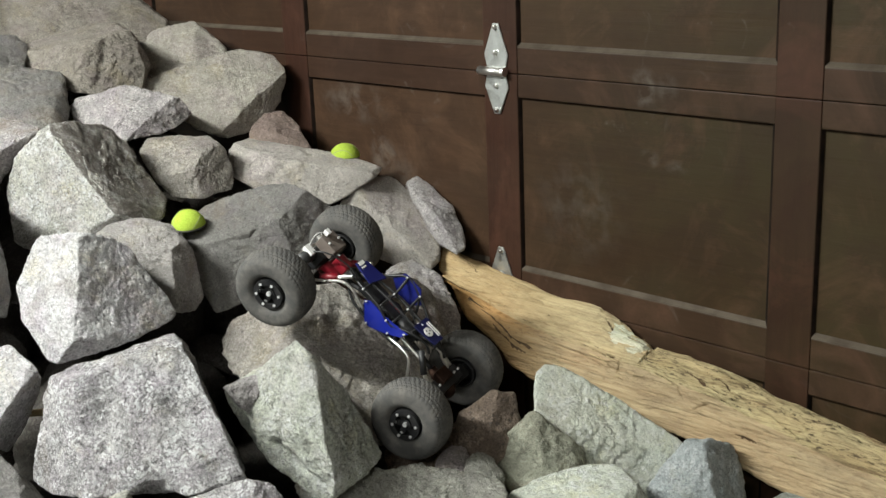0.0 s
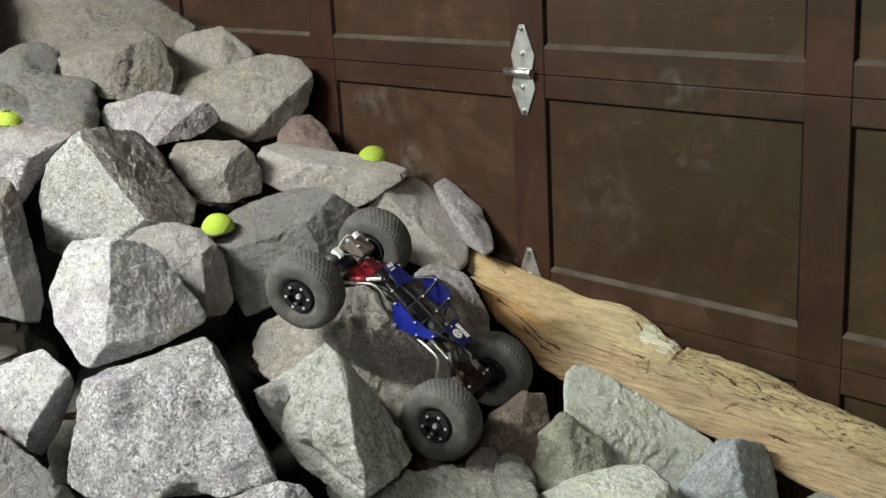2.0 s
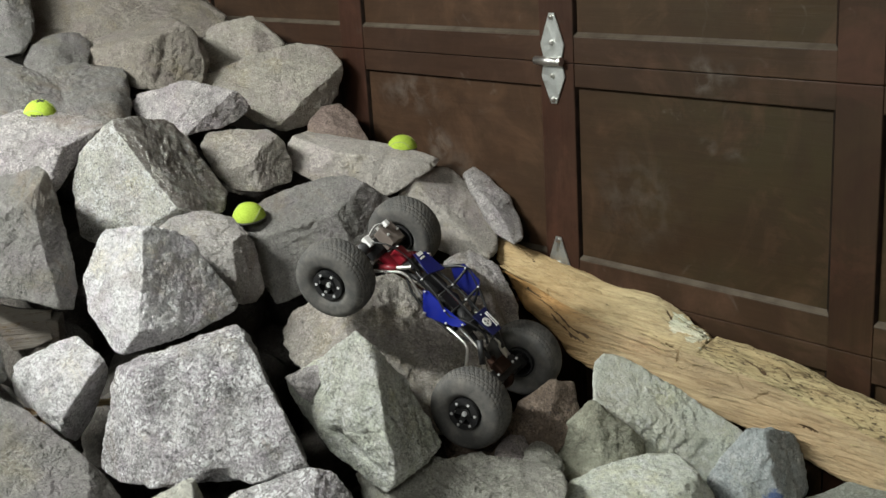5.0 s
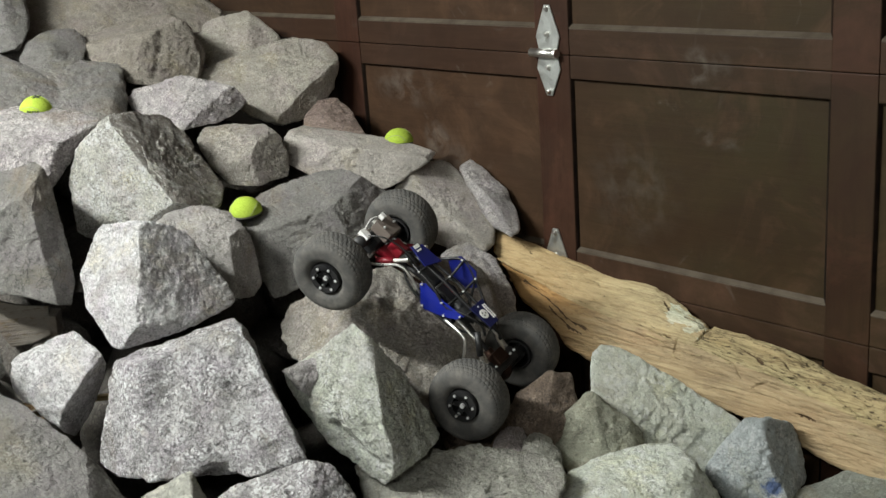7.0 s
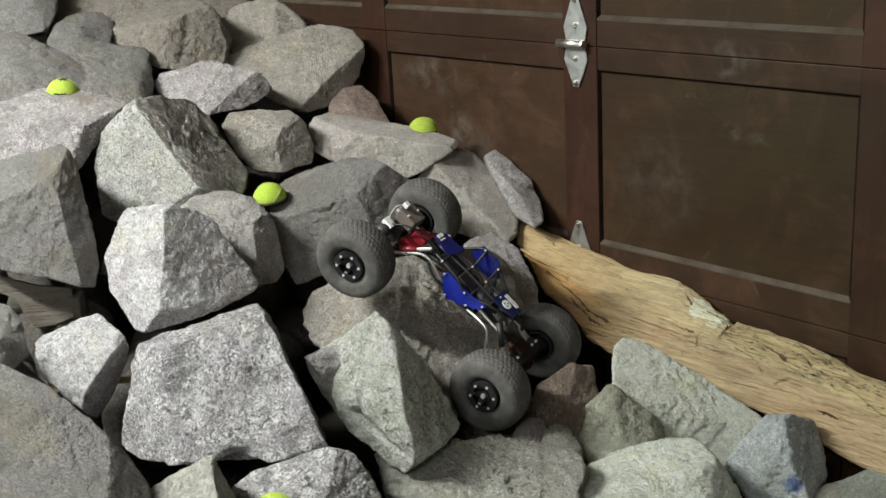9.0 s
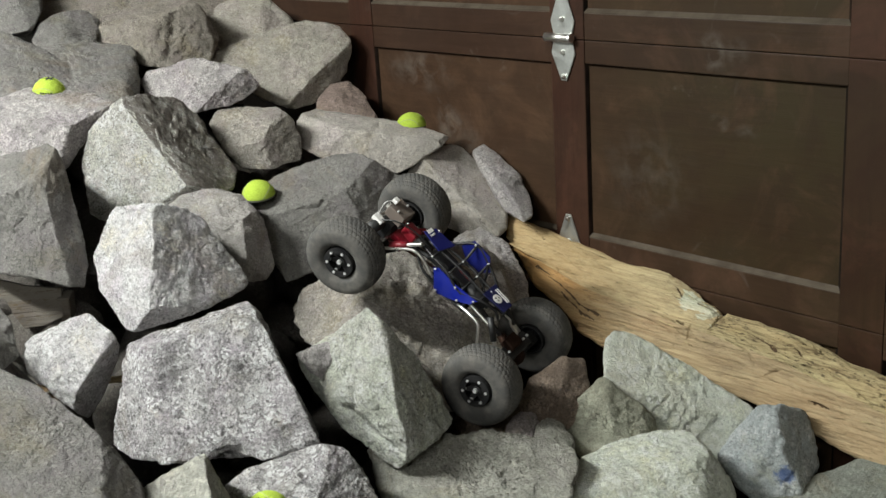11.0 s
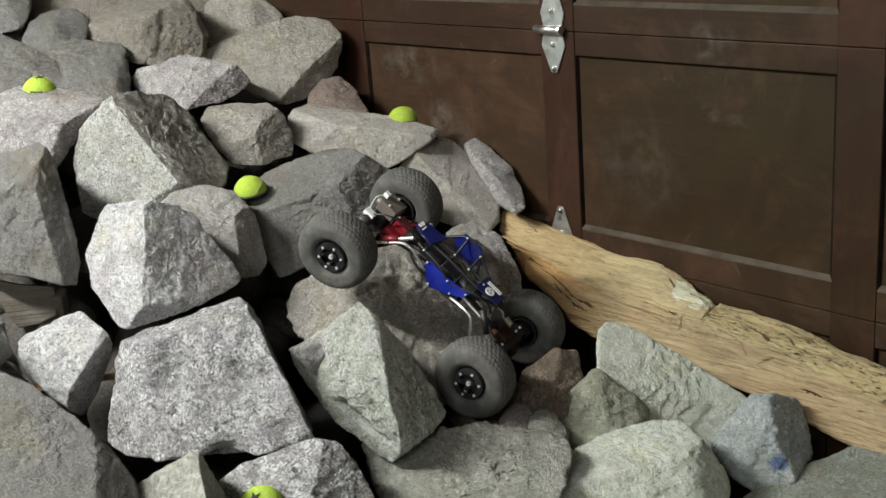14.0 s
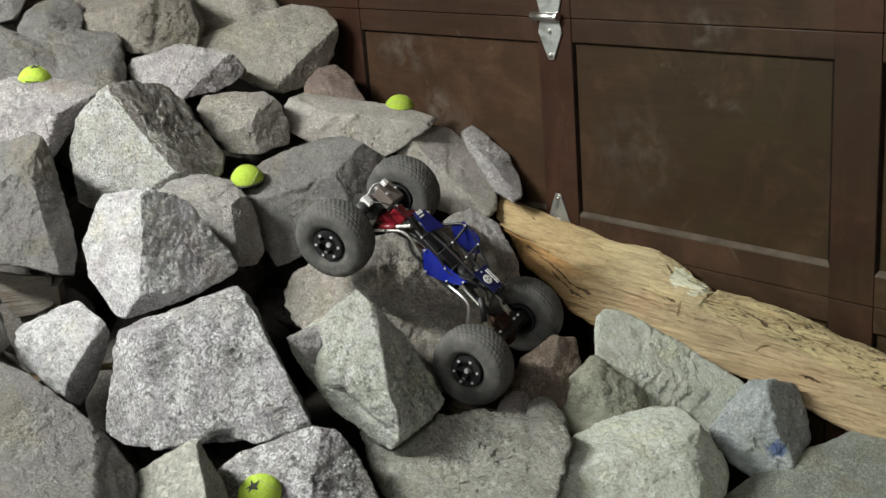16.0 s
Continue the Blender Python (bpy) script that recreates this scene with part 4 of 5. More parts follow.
rock("dull", "dark grey stone at the back of the pile", (-1.295, -0.47, 1.055), [(-23, 42, 55), (-2, -84, 58), (-177, -47, 56), (-128, -1, 65), (158, 56, 75), (62, -45, 49), (73, -8, 56), (-121, 7, 71), (54, -63, 51), (-131, -9, 66), (155, 81, 73), (91, 28, 69), (11, 31, 61), (-5, 36, 59), (170, -64, 56), (75, 33, 67), (175, -41, 65), (162, -13, 93), (-124, -46, 85)], sharp=30)
rock("rosy", "small lilac-grey stone pressed against a wedge-shaped rock", (0.199, -0.789, 0.54), [(-171, 62, 23), (166, 68, 23), (42, -30, 15), (47, -19, 16), (-96, -48, 28), (-110, -30, 26), (-25, 28, 8), (-20, 62, 14), (-30, 0, 11), (146, -22, 50), (146, -62, 55)], sharp=40)
rock("dull", "dark grey stone deep behind the pile top", (-1.263, -0.567, 0.959), [(-166, 86, 76), (72, 55, 79), (65, -14, 83), (-32, -83, 90), (-112, 9, 87), (-30, 40, 26), (-40, 5, 49), (158, -5, 60), (158, -45, 65)], sharp=40)


# ---- smaller stones that fill the pile from the floor up, under the boulders ----
def rubble():
    keep = random.Random(5)
    small = bmesh.new()
    bmesh.ops.create_icosphere(small, subdivisions=3, radius=1.0)
    ways = np.array([v.co for v in small.verts])
    faces = np.array([[v.index for v in f.verts] for f in small.faces])
    small.free()
    tops = np.array(centres)
    verts, polys, count = [], [], 0
    step = 0.105
    for i in range(-20, 15):
        for j in range(-20, 0):
            x, y = i * step + keep.uniform(-0.035, 0.035), j * step + 0.03 + keep.uniform(-0.035, 0.035)
            far = np.hypot(tops[:, 0] - x, tops[:, 1] - y)
            if y > -0.085:
                continue
            weight = 1 / (far + 0.03) ** 3
            # the heap falls away to the floor past the last boulders
            height = (weight * tops[:, 2]).sum() / weight.sum() - 1.05 * max(far.min() - 0.12, 0)
            z = 0.06
            while z < height - 0.225:
                big = keep.uniform(0.05, 0.09)
                size = np.array([big * keep.uniform(0.8, 1.2) for _ in range(3)])
                flats = np.array([[keep.gauss(0, 1) for _ in range(3)] for _ in range(13)])
                flats /= np.linalg.norm(flats, axis=1)[:, None]
                p = ways * np.minimum(1 / (np.maximum(ways @ flats.T, 0.05) ** 24).sum(1) ** (1 / 24), 1.15)[:, None] * size * 0.85
                p += 0.004 * np.stack([lattice(p * 40 + count * 2.7 + q) for q in (0, 9, 18)], 1)
                verts.append(p + (x + keep.uniform(-0.03, 0.03), min(y, -0.11), z + keep.uniform(-0.02, 0.02)))
                polys.append(faces + len(ways) * count)
                count += 1
                z += 0.10
    ob = new("rubble", sheet_mesh("rubble", np.concatenate(verts), np.concatenate(polys), [ROCK["shaded"]]))
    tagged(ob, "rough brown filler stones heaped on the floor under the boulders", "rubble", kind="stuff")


rubble()

# ---- halved tennis balls that mark the course ----
def half_ball(name, place, up, spin, inked):
    ball = tagged(new(name), "halved fluorescent yellow tennis ball set cut side down on a rock", "tennis ball", "tennis ball markers")
    bm = bmesh.new()
    bmesh.ops.create_uvsphere(bm, u_segments=40, v_segments=24, radius=0.033)
    bmesh.ops.bisect_plane(bm, geom=bm.verts[:] + bm.edges[:] + bm.faces[:], plane_co=(0, 0, 0.004), plane_no=(0, 0, -1), clear_outer=True)
    edge = [e for e in bm.edges if e.is_boundary]
    bmesh.ops.holes_fill(bm, edges=edge, sides=0)
    part("felt", bm, FELT, ball, "", True)
    # the seam: the usual closed wavy line over the ball, upper half only
    line = []
    for k in range(121):
        a = 2 * math.pi * k / 120
        v = Vector((0.75 * math.cos(a) + 0.25 * math.cos(3 * a), 0.75 * math.sin(a) - 0.25 * math.sin(3 * a), 0.866 * math.sin(2 * a)))
        v = Euler((0.9, 0.4, 0.3)).to_matrix() @ v.normalized() * 0.0331
        line.append(v)
    run = []
    for v in line + [None]:
        if v is not None and v.z > 0.005:
            run.append(v)
        else:
            if len(run) > 6:
                part("seam", bent(bmesh.new(), run[::3], 0.0009, 6), SEAM, ball, "", True)
            run = []
    rim = bmesh.new()
    lathe(rim, [(0.0322, 0.0036), (0.0322, 0.0006), (0.029, 0.0006), (0.029, 0.0036)], pose(0, 0, 0, 90))
    part("rubber_rim", rim, BALL_RUBBER, ball, "cut dark rubber edge")
    if inked:
        bars = bmesh.new()
        for k in range(5):
            a = radians(-40 + 9 * k)
            m = pose(0, 0, 0, 0, 0, math.degrees(a)) @ pose(0, -0.0316, 0.0115, 20)
            plate(bars, [(-0.0018, -0.003), (0.0018, -0.003), (0.0018, 0.003), (-0.0018, 0.003)], 0.001, m)
        part("print", bars, INK, ball, "unreadable black print")
        mark = bmesh.new()
        plate(mark, [(-0.010, 0), (-0.002, 0.0025), (0, 0.010), (0.003, 0.002), (0.011, 0.003), (0.005, -0.003), (0.006, -0.010), (-0.002, -0.005), (-0.008, -0.008), (-0.005, -0.002)], 0.001,
              pose(0.002, 0, 0.0331, -90, 0, 0))
        part("mark", mark, INK, ball, "black ink mark")
    turn = Vector((0, 0, 1)).rotation_difference(Vector(up)).to_matrix().to_4x4()
    ball.matrix_world = Matrix.Translation(place) @ turn @ pose(0, 0, 0, 0, 0, spin)
    return ball


half_ball("tennis_ball", (-0.714, -0.755, 0.866), (0.24, -0.05, 0.97), 75, True)
half_ball("tennis_ball", (-0.322, -0.538, 0.662), (0.08, -0.10, 0.97), 160, False)
half_ball("tennis_ball", (-0.342, -0.120, 0.721), (-0.02, 0.06, 0.98), 70, False)
half_ball("tennis_ball", (0.306, -0.980, 0.397), (0.20, -0.50, 0.80), 60, True)


# ---- the split timber along the door ----
# how deep, how many millimetres wide, and the places along the beam and round it that each crack runs through
CRACKS = [
    (0.005, 1.7, [(0.02, 3.2), (0.09, 3.45), (0.16, 3.65), (0.225, 3.78), (0.285, 3.9)]),
    (0.0085, 2.6, [(-0.012, 5.09), (0.055, 5.06), (0.105, 5.05), (0.162, 5.04)]),
    (0.008, 1.9, [(0.065, 5.34), (0.105, 5.29), (0.150, 5.25)]),
    (0.008, 2.6, [(-0.1, 4.2), (-0.055, 4.3), (-0.005, 3.95)]),
    (0.006, 1.6, [(0.025, 3.85), (0.045, 4.6)]),
    (0.007, 2.2, [(-0.08, 4.6), (-0.02, 4.85), (0.03, 4.75)]),
    (0.008, 2.2, [(-0.11, 2.05), (-0.025, 2.95)]),
    (0.009, 3.6, [(0.292, 2.4), (0.305, 2.6), (0.318, 2.95)]),
    (0.032, 4.6, [(0.403, 2.0), (0.405, 3.0), (0.407, 3.3)]),
    (0.01, 2.4, [(0.407, 3.3), (0.402, 3.95)]),
    (0.006, 1.7, [(0.365, 4.1), (0.36, 4.7)]),
    (0.012, 2.6, [(0.333, 4.12), (0.35, 4.16)]),
    (0.008, 2.4, [(0.425, 3.35), (0.485, 3.45), (0.545, 3.75), (0.605, 3.85)]),
    (0.006, 1.8, [(0.43, 3.98), (0.47, 4.1), (0.525, 4.05), (0.59, 4.12), (0.63, 4.2)]),
    (0.008, 2.4, [(0.525, 3.15), (0.56, 3.3), (0.585, 3.5)]),
    (0.004, 1.5, [(0.44, 4.15), (0.49, 4.3)]),
    (0.006, 1.5, [(0.53, 4.95), (0.538, 4.7), (0.556, 4.42)]),
    (0.004, 1.5, [(0.485, 4.15), (0.505, 4.75)]),
    (0.009, 2.2, [(0.62, 5.1), (0.655, 5.05)]),
    (0.006, 1.8, [(0.605, 3.5), (0.665, 3.7), (0.725, 4.0)]),
    (0.004, 1.5, [(0.455, 5.4), (0.51, 5.35)]),
    (0.004, 1.5, [(0.44, 3.0), (0.6, 3.05)]),
    (0.005, 1.6, [(0.62, 2.7), (0.86, 2.8)]),
    (0.003, 1.4, [(0.1, 2.7), (0.26, 2.85)]),
    (0.004, 1.6, [(0.18, 4.5), (0.27, 4.45), (0.33, 4.6)]),
]


def split_timber():
    xs = np.concatenate([np.linspace(-0.175, 0.27, 200), np.linspace(0.2715, 0.41, 100), np.linspace(0.412, 0.80, 180), np.linspace(0.805, 1.35, 90)])
    top = np.interp(xs, [-0.175, -0.15, 0.0, 0.15, 0.27, 0.30, 0.385, 0.392, 0.397, 0.403, 0.54, 0.72, 1.35], [0.532, 0.532, 0.505, 0.484, 0.484, 0.475, 0.436, 0.425, 0.425, 0.434, 0.425, 0.390, 0.30])
    ridge = np.interp(xs, [-0.175, 0.05, 0.2, 0.42, 0.57, 0.75, 1.35], [0.492, 0.452, 0.432, 0.413, 0.398, 0.362, 0.27])
    low = np.interp(xs, [-0.175, 0.0, 0.1, 0.2, 0.5, 0.64, 0.77, 1.35], [0.42, 0.392, 0.350, 0.325, 0.310, 0.288, 0.262, 0.15])
    PER = 56
    t = np.arange(PER)[:, None] / PER
    shape = []
    for x, zt, zr, zl in zip(xs, top, ridge, low):
        corners = [(-0.012, zl + 0.02), (-0.010, zt - 0.012), (-0.022, zt), (-0.045, (zt + zr) / 2 + 0.008), (-0.074, zr), (-0.096, (zr + zl) / 2 + 0.012), (-0.112, zl + 0.012), (-0.100, zl), (-0.03, zl - 0.004)]
        ring = []
        for k in range(len(corners)):
            p0, p1, p2, p3 = (np.array(corners[(k + q) % len(corners)]) for q in (-1, 0, 1, 2))
            soft = 0.5 * ((2 * p1) + (p2 - p0) * t + (2 * p0 - 5 * p1 + 4 * p2 - p3) * t * t + (3 * p1 - p0 - 3 * p2 + p3) * t ** 3)
            ring.append(0.55 * soft + 0.45 * (p1 + (p2 - p1) * t))
        ring = np.concatenate(ring)
        shape.append(np.column_stack((np.full(len(ring), x), ring)))
    v = np.array(shape)
    n = v.shape[1]
    mid = v.mean(1, keepdims=True)
    out = v - mid
    out[:, :, 0] = 0
    out /= np.linalg.norm(out, axis=2, keepdims=True)
    # the near end is torn off slanting
    round_it = np.arange(n) / PER
    end = np.interp(round_it, [0, 2, 3.65, 4.55, 5.1, 6, 7, 8, 9], [-0.155, -0.155, -0.12, -0.075, -0.02, 0.0, 0.0, -0.1, -0.155]) + 0.010 * lattice(np.column_stack((round_it * 9, round_it * 0 + 3.5, round_it * 0 + 7.5)))
    start = np.clip((0.12 - v[:, :, 0]) / 0.295, 0, 1)
    v[:, :, 0] += start * (end[None, :] + 0.175)
    flat = v.reshape(-1, 3)
    rough = 0.0022 * fractal(flat * (9, 90, 90), 3, 0.6) + 0.0040 * fractal(flat * (3.5, 14, 14) + 9, 3) + 0.0012 * fractal(flat * (60, 160, 160) + 3, 2)
    # long drying checks in the face
    check = np.abs(lattice(flat * (1.6, 40, 40) + 21))
    rough -= 0.003 * np.clip(1 - check * 9, 0, 1) * (lattice(flat * (4, 8, 8)) > 0.05)
    # torn fibres: long thin steps on the weathered top
    rough += 0.0026 * np.sign(lattice(flat * (2.4, 60, 60) + 51)) * (np.abs(np.tile(np.arange(n) / PER, len(xs)) - 3.55) < 0.85)
    split, gash = np.zeros(len(flat)), np.zeros(len(flat))
    place_x = flat[:, 0]
    place_k = np.tile(np.arange(n) / PER, len(xs)) + 0.025 * lattice(flat * (16, 0, 0) + 5.5)
    for deep, wide, run in CRACKS:
        whole = run[-1][0] - run[0][0], (run[-1][1] - run[0][1]) * 0.045
        t = np.clip(((place_x - run[0][0]) * whole[0] + (place_k - run[0][1]) * 0.045 * whole[1]) / (whole[0] ** 2 + whole[1] ** 2), 0, 1)
        taper = 0.50 + 0.50 * np.sin(math.pi * t)
        for (x0, k0), (x1, k1) in zip(run, run[1:]):
            ax, ak = x1 - x0, (k1 - k0) * 0.045
            u = np.clip(((place_x - x0) * ax + (place_k - k0) * 0.045 * ak) / (ax * ax + ak * ak), 0, 1)
            aside = np.hypot(place_x - x0 - ax * u, (place_k - k0) * 0.045 - ak * u)
            open_by = np.clip(1.4 - aside / (wide / 950 * taper), 0, 1)
            dip = np.maximum(split, open_by) - split
            rough -= deep * dip
            split = np.maximum(split, open_by)
            gash = np.maximum(gash, open_by if deep > 0.0075 else 0)
    v = (flat + out.reshape(-1, 3) * rough[:, None])
    v[:, 1] = np.minimum(v[:, 1], -0.003)
    m = len(xs)
    faces, kinds = [], []
    ragged = 0.010 * fractal(flat * (40, 120, 120) + 31, 3)
    for i in range(m - 1):
        for k in range(n):
            faces.append((i * n + k, i * n + (k + 1) % n, (i + 1) * n + (k + 1) % n, (i + 1) * n + k))
            upper = 1.57 <= k / PER < 4.2
            kinds.append(3 if gash[i * n + k] > 0.50 else 2 if upper and 0.322 < xs[i] + ragged[i * n + k] < 0.396 and 2.1 < k / PER + 30 * ragged[i * n + k] < 3.6 else 0 if not upper else 4 if xs[i] < 0.40 else 1)
    ends = [tuple(range(n))[::-1], tuple(range((m - 1) * n, m * n))]
    me = bpy.data.meshes.new("timber")
    me.from_pydata(v.tolist(), [], faces + ends)
    for mat in (TIMBER_FRONT, TIMBER_TOP, TIMBER_BREAK, CRACK_SHADE, TIMBER_SMOOTH):
        me.materials.append(mat)
    me.polygons.foreach_set("material_index", np.array(kinds + [0, 0], dtype=np.int32))
    me.shade_smooth()
    beam = tagged(new("split_timber", me), "long split yellow timber with a broken notch along the garage door", "timber")
    keep = random.Random(3)
    for k in range(26):
        x = keep.choice((keep.uniform(-0.15, 0.28), keep.uniform(0.40, 0.95), keep.uniform(0.27, 0.41)))
        i = int(np.argmin(np.abs(xs - x)))
        base = Vector(v[i * n + keep.randrange(int(2.2 * PER), int(5.3 * PER))])
        way = Vector((keep.uniform(0.012, 0.035), keep.uniform(-0.006, 0.0), keep.uniform(-0.008, 0.006)))
        part("splinter", rod(bmesh.new(), base - way * 0.2, base + way, 0.0016, 0.0003, 5), TIMBER_TOP, beam)
    return beam


split_timber()


# ---- scraps of wood in the gaps ----
board = bmesh.new()
plate(board, [(-0.075, 0.050), (-0.040, 0.036), (-0.006, 0.024), (0.016, 0.020), (0.052, 0.014), (0.052, -0.038), (0.020, -0.050), (-0.016, -0.052), (-0.034, -0.022), (-0.042, 0.006), (-0.075, 0.018)], 0.028, Matrix(), 0.002)
board = tagged(part("split_board", board, OLD_WOOD), "weathered grey-brown split board wedged in a gap of the pile", "board")
board.matrix_world = pose(-0.400, -0.985, 0.560, -14, 2, 62)
scrap = tagged(part("wood_offcut", box(bmesh.new(), (-0.011, -0.020, -0.045), (0.011, 0.020, 0.020), 0.003), OLD_WOOD), "small sawn wood offcut wedged in a gap of the pile", "offcut")
scrap.matrix_world = pose(-0.387, -0.928, 0.538, 6, 4, 50)
stick = tagged(part("stick", bent(bmesh.new(), [(-0.10, 0, 0), (-0.03, 0.004, 0.003), (0.03, -0.002, 0.001), (0.10, 0.003, -0.004)], 0.006, 8), TIMBER_TOP), "thin brown stick lying in a gap between boulders", "stick")
stick.matrix_world = pose(-0.085, -0.965, 0.485, 0, -4, 45)


def dry_leaf(x, y, z, spin, tilt):
    bm = bmesh.new()
    rim = [(0.016 * math.cos(a) * (1 + 0.15 * math.sin(5 * a)), 0.009 * math.sin(a), 0.003 * math.cos(2 * a)) for a in [2 * math.pi * k / 18 for k in range(18)]]
    outer = [bm.verts.new(v) for v in rim]
    heart = bm.verts.new((0, 0, -0.0025))
    for k in range(18):
        bm.faces.new((outer[k], outer[(k + 1) % 18], heart))
    bmesh.ops.solidify(bm, geom=bm.faces[:], thickness=0.0006)
    leaf = tagged(part("dry_leaf", bm, LEAF), "curled dry brown leaf caught between boulders", "leaf", "fallen leaves")
    leaf.matrix_world = pose(x, y, z, tilt, 8, spin)


LEAF = plastic("dry_leaf_brown", (0.16, 0.10, 0.045), 0.8, 0.3, (0.08, 0.06, 0.04))
dry_leaf(-0.118, -1.102, 0.507, 20, 24)
dry_leaf(-0.102, -1.092, 0.497, 70, 30)


# ---- the rock crawler ----
ALONG, ACROSS, UPWARD = Vector((0.671, 0.262, -0.694)), Vector((-0.270, 0.958, 0.100)), Vector((0.691, 0.121, 0.713))
crawler = tagged(new("toy_car"), "blue and red radio-controlled rock crawler standing on a sloping rock", "toy car")
turn = Matrix((ALONG, ACROSS, UPWARD)).transposed().to_4x4()
crawler.matrix_world = Matrix.Translation((0.1425, -0.4805, 0.5375)) @ turn
BASE, REAR, TRACK, TYRE_W = 0.161, 0.151, 0.107, 0.030


def tyre_mesh():
    """A squarish tyre in one skin; its tread is raised in staggered blocks."""
    bm = bmesh.new()
    rows, sides = 56, 192
    rings = []
    for k in range(sides):
        a = 2 * math.pi * k / sides
        ring = []
        for j in range(rows):
            b = 2 * math.pi * j / rows
            c, s = math.cos(b), math.sin(b)
            r = 0.0460 + 0.0207 * math.copysign(abs(c) ** 0.7, c)
            y = TYRE_W * math.copysign(abs(s) ** 0.8, s)
            if c > 0.30:
                lane = int((y + TYRE_W) / 0.0072)
                block = (k + 2 * lane) % 4
                r += 0.0010 if block < 3 and abs((y + TYRE_W) / 0.0072 - lane - 0.5) < 0.40 else 0.0
            elif -0.2 < c <= 0.30:
                r += 0.0006 if (k // 2) % 3 else 0.0
            ring.append(bm.verts.new((r * math.cos(a), y, r * math.sin(a))))
        rings.append(ring)
    for k in range(sides):
        r0, r1 = rings[k], rings[(k + 1) % sides]
        for j in range(rows):
            bm.faces.new((r0[j], r0[(j + 1) % rows], r1[(j + 1) % rows], r1[j]))
    return bm


def rim_mesh(sgn):
    bm = bmesh.new()
    y = sgn * 0.022
    lathe(bm, [(0.0268, sgn * 0.026), (0.0268, -sgn * 0.026), (0.0240, -sgn * 0.026), (0.0232, 0), (0.0232, sgn * 0.024)], Matrix(), 40)
    lathe(bm, [(0.0264, sgn * 0.0265), (0.0264, sgn * 0.029), (0.0172, sgn * 0.029), (0.0172, sgn * 0.0265)], Matrix(), 40)
    for k in range(6):
        m = pose(0, 0, 0, 0, 60 * k, 0)
        plate(bm, [(-0.0055, 0.004), (0.0055, 0.004), (0.004, 0.0236), (-0.004, 0.0236)], sgn * 0.004, m @ pose(0, y - sgn * 0.006, 0))
    rod(bm, (0, -sgn * 0.02, 0), (0, y + sgn * 0.001, 0), 0.0085, sides=18)
    rod(bm, (0, y - sgn * 0.020, 0), (0, y - sgn * 0.018, 0), 0.0232, sides=30)
    return bm


def wheel(x, y, z, steer, lean):
    sgn = 1 if y > 0 else -1
    tyre = part("tyre", tyre_mesh(), RUBBER, crawler, "dusty grey-black knobbly rubber tyre", True)
    for face in tyre.data.polygons:
        face.use_smooth = math.hypot(face.center.x, face.center.z) < 0.0595
    tyre.matrix_parent_inverse = Matrix()
    tyre.matrix_basis = pose(x, y, z, lean, 0, steer) @ pose(0, 0, 0, 0, random.uniform(0, 60), 0)
    part("rim", rim_mesh(sgn), BLACK, tyre, "black six-spoke rim")
    for k in range(6):
        a = radians(60 * k + 30)
        bolt = bmesh.new()
        rod(bolt, (0.0208 * math.cos(a), sgn * 0.020, 0.0208 * math.sin(a)), (0.0208 * math.cos(a), sgn * 0.0305, 0.0208 * math.sin(a)), 0.0029, 0.0024, 10)
        part("bolt", bolt, BOLT, tyre)
    hub = bmesh.new()
    rod(hub, (0, sgn * 0.015, 0), (0, sgn * 0.0275, 0), 0.0048, 0.004, 6)
    part("wheel_nut", hub, BOLT, tyre)
    return tyre


REAR_LEAN = -5.5
for y in (-TRACK, TRACK):
    wheel(-BASE, y, 0, 8, 0)
    wheel(REAR, y, 0.011 + y * math.tan(radians(REAR_LEAN)), 0, REAR_LEAN)


def axle(name, x, mat, side):
    bm = bmesh.new()
    rod(bm, (x, -0.084, 0), (x, 0.084, 0), 0.0085, sides=18)
    for y in (-0.072, 0.072):
        box(bm, (x - 0.012, y - 0.012, -0.016), (x + 0.012, y + 0.012, 0.016), 0.004)
    a = part(name, bm, BLACK, crawler, "black axle tube")
    diff = bmesh.new()
    bmesh.ops.create_uvsphere(diff, u_segments=20, v_segments=12, radius=0.019, matrix=pose(x, side * 0.018, 0) @ Matrix.Diagonal((1.05, 0.8, 1.05, 1)))
    rod(diff, (x, side * 0.018, 0), (x + (0.04 if x < 0 else -0.04), side * 0.012, 0.012), 0.011, 0.008)
    part("gear_housing", diff, mat, a, "", True)
    for y in (-0.055, -0.03, 0.045, 0.065):
        bolt = rod(bmesh.new(), (x, y, 0.006), (x, y, 0.0125), 0.003, 0.0022, 8)
        part("bolt", bolt, BOLT, a)
    return a


front = axle("front_axle", -BASE, RED, 1)
rear = axle("rear_axle", REAR, COPPER, 1)
rear.matrix_basis = pose(0, 0, 0.011, REAR_LEAN)


# chassis between the axles: skid, gearbox, motor, radio gear
part("skid_plate", box(bmesh.new(), (-0.045, -0.026, 0.026), (0.040, 0.026, 0.034), 0.003), BLACK, crawler)
bm = box(bmesh.new(), (-0.022, -0.016, 0.034), (0.014, 0.018, 0.062), 0.004)
rod(bm, (-0.004, -0.019, 0.048), (-0.004, 0.021, 0.048), 0.013, sides=20)
part("gearbox", bm, BLACK, crawler)
bm = rod(bmesh.new(), (0.016, 0.002, 0.050), (0.058, 0.002, 0.054), 0.0150, sides=28)
rod(bm, (0.057, 0.002, 0.054), (0.063, 0.002, 0.0545), 0.0055)
part("motor", bm, BLACK, crawler, "black can motor", True)
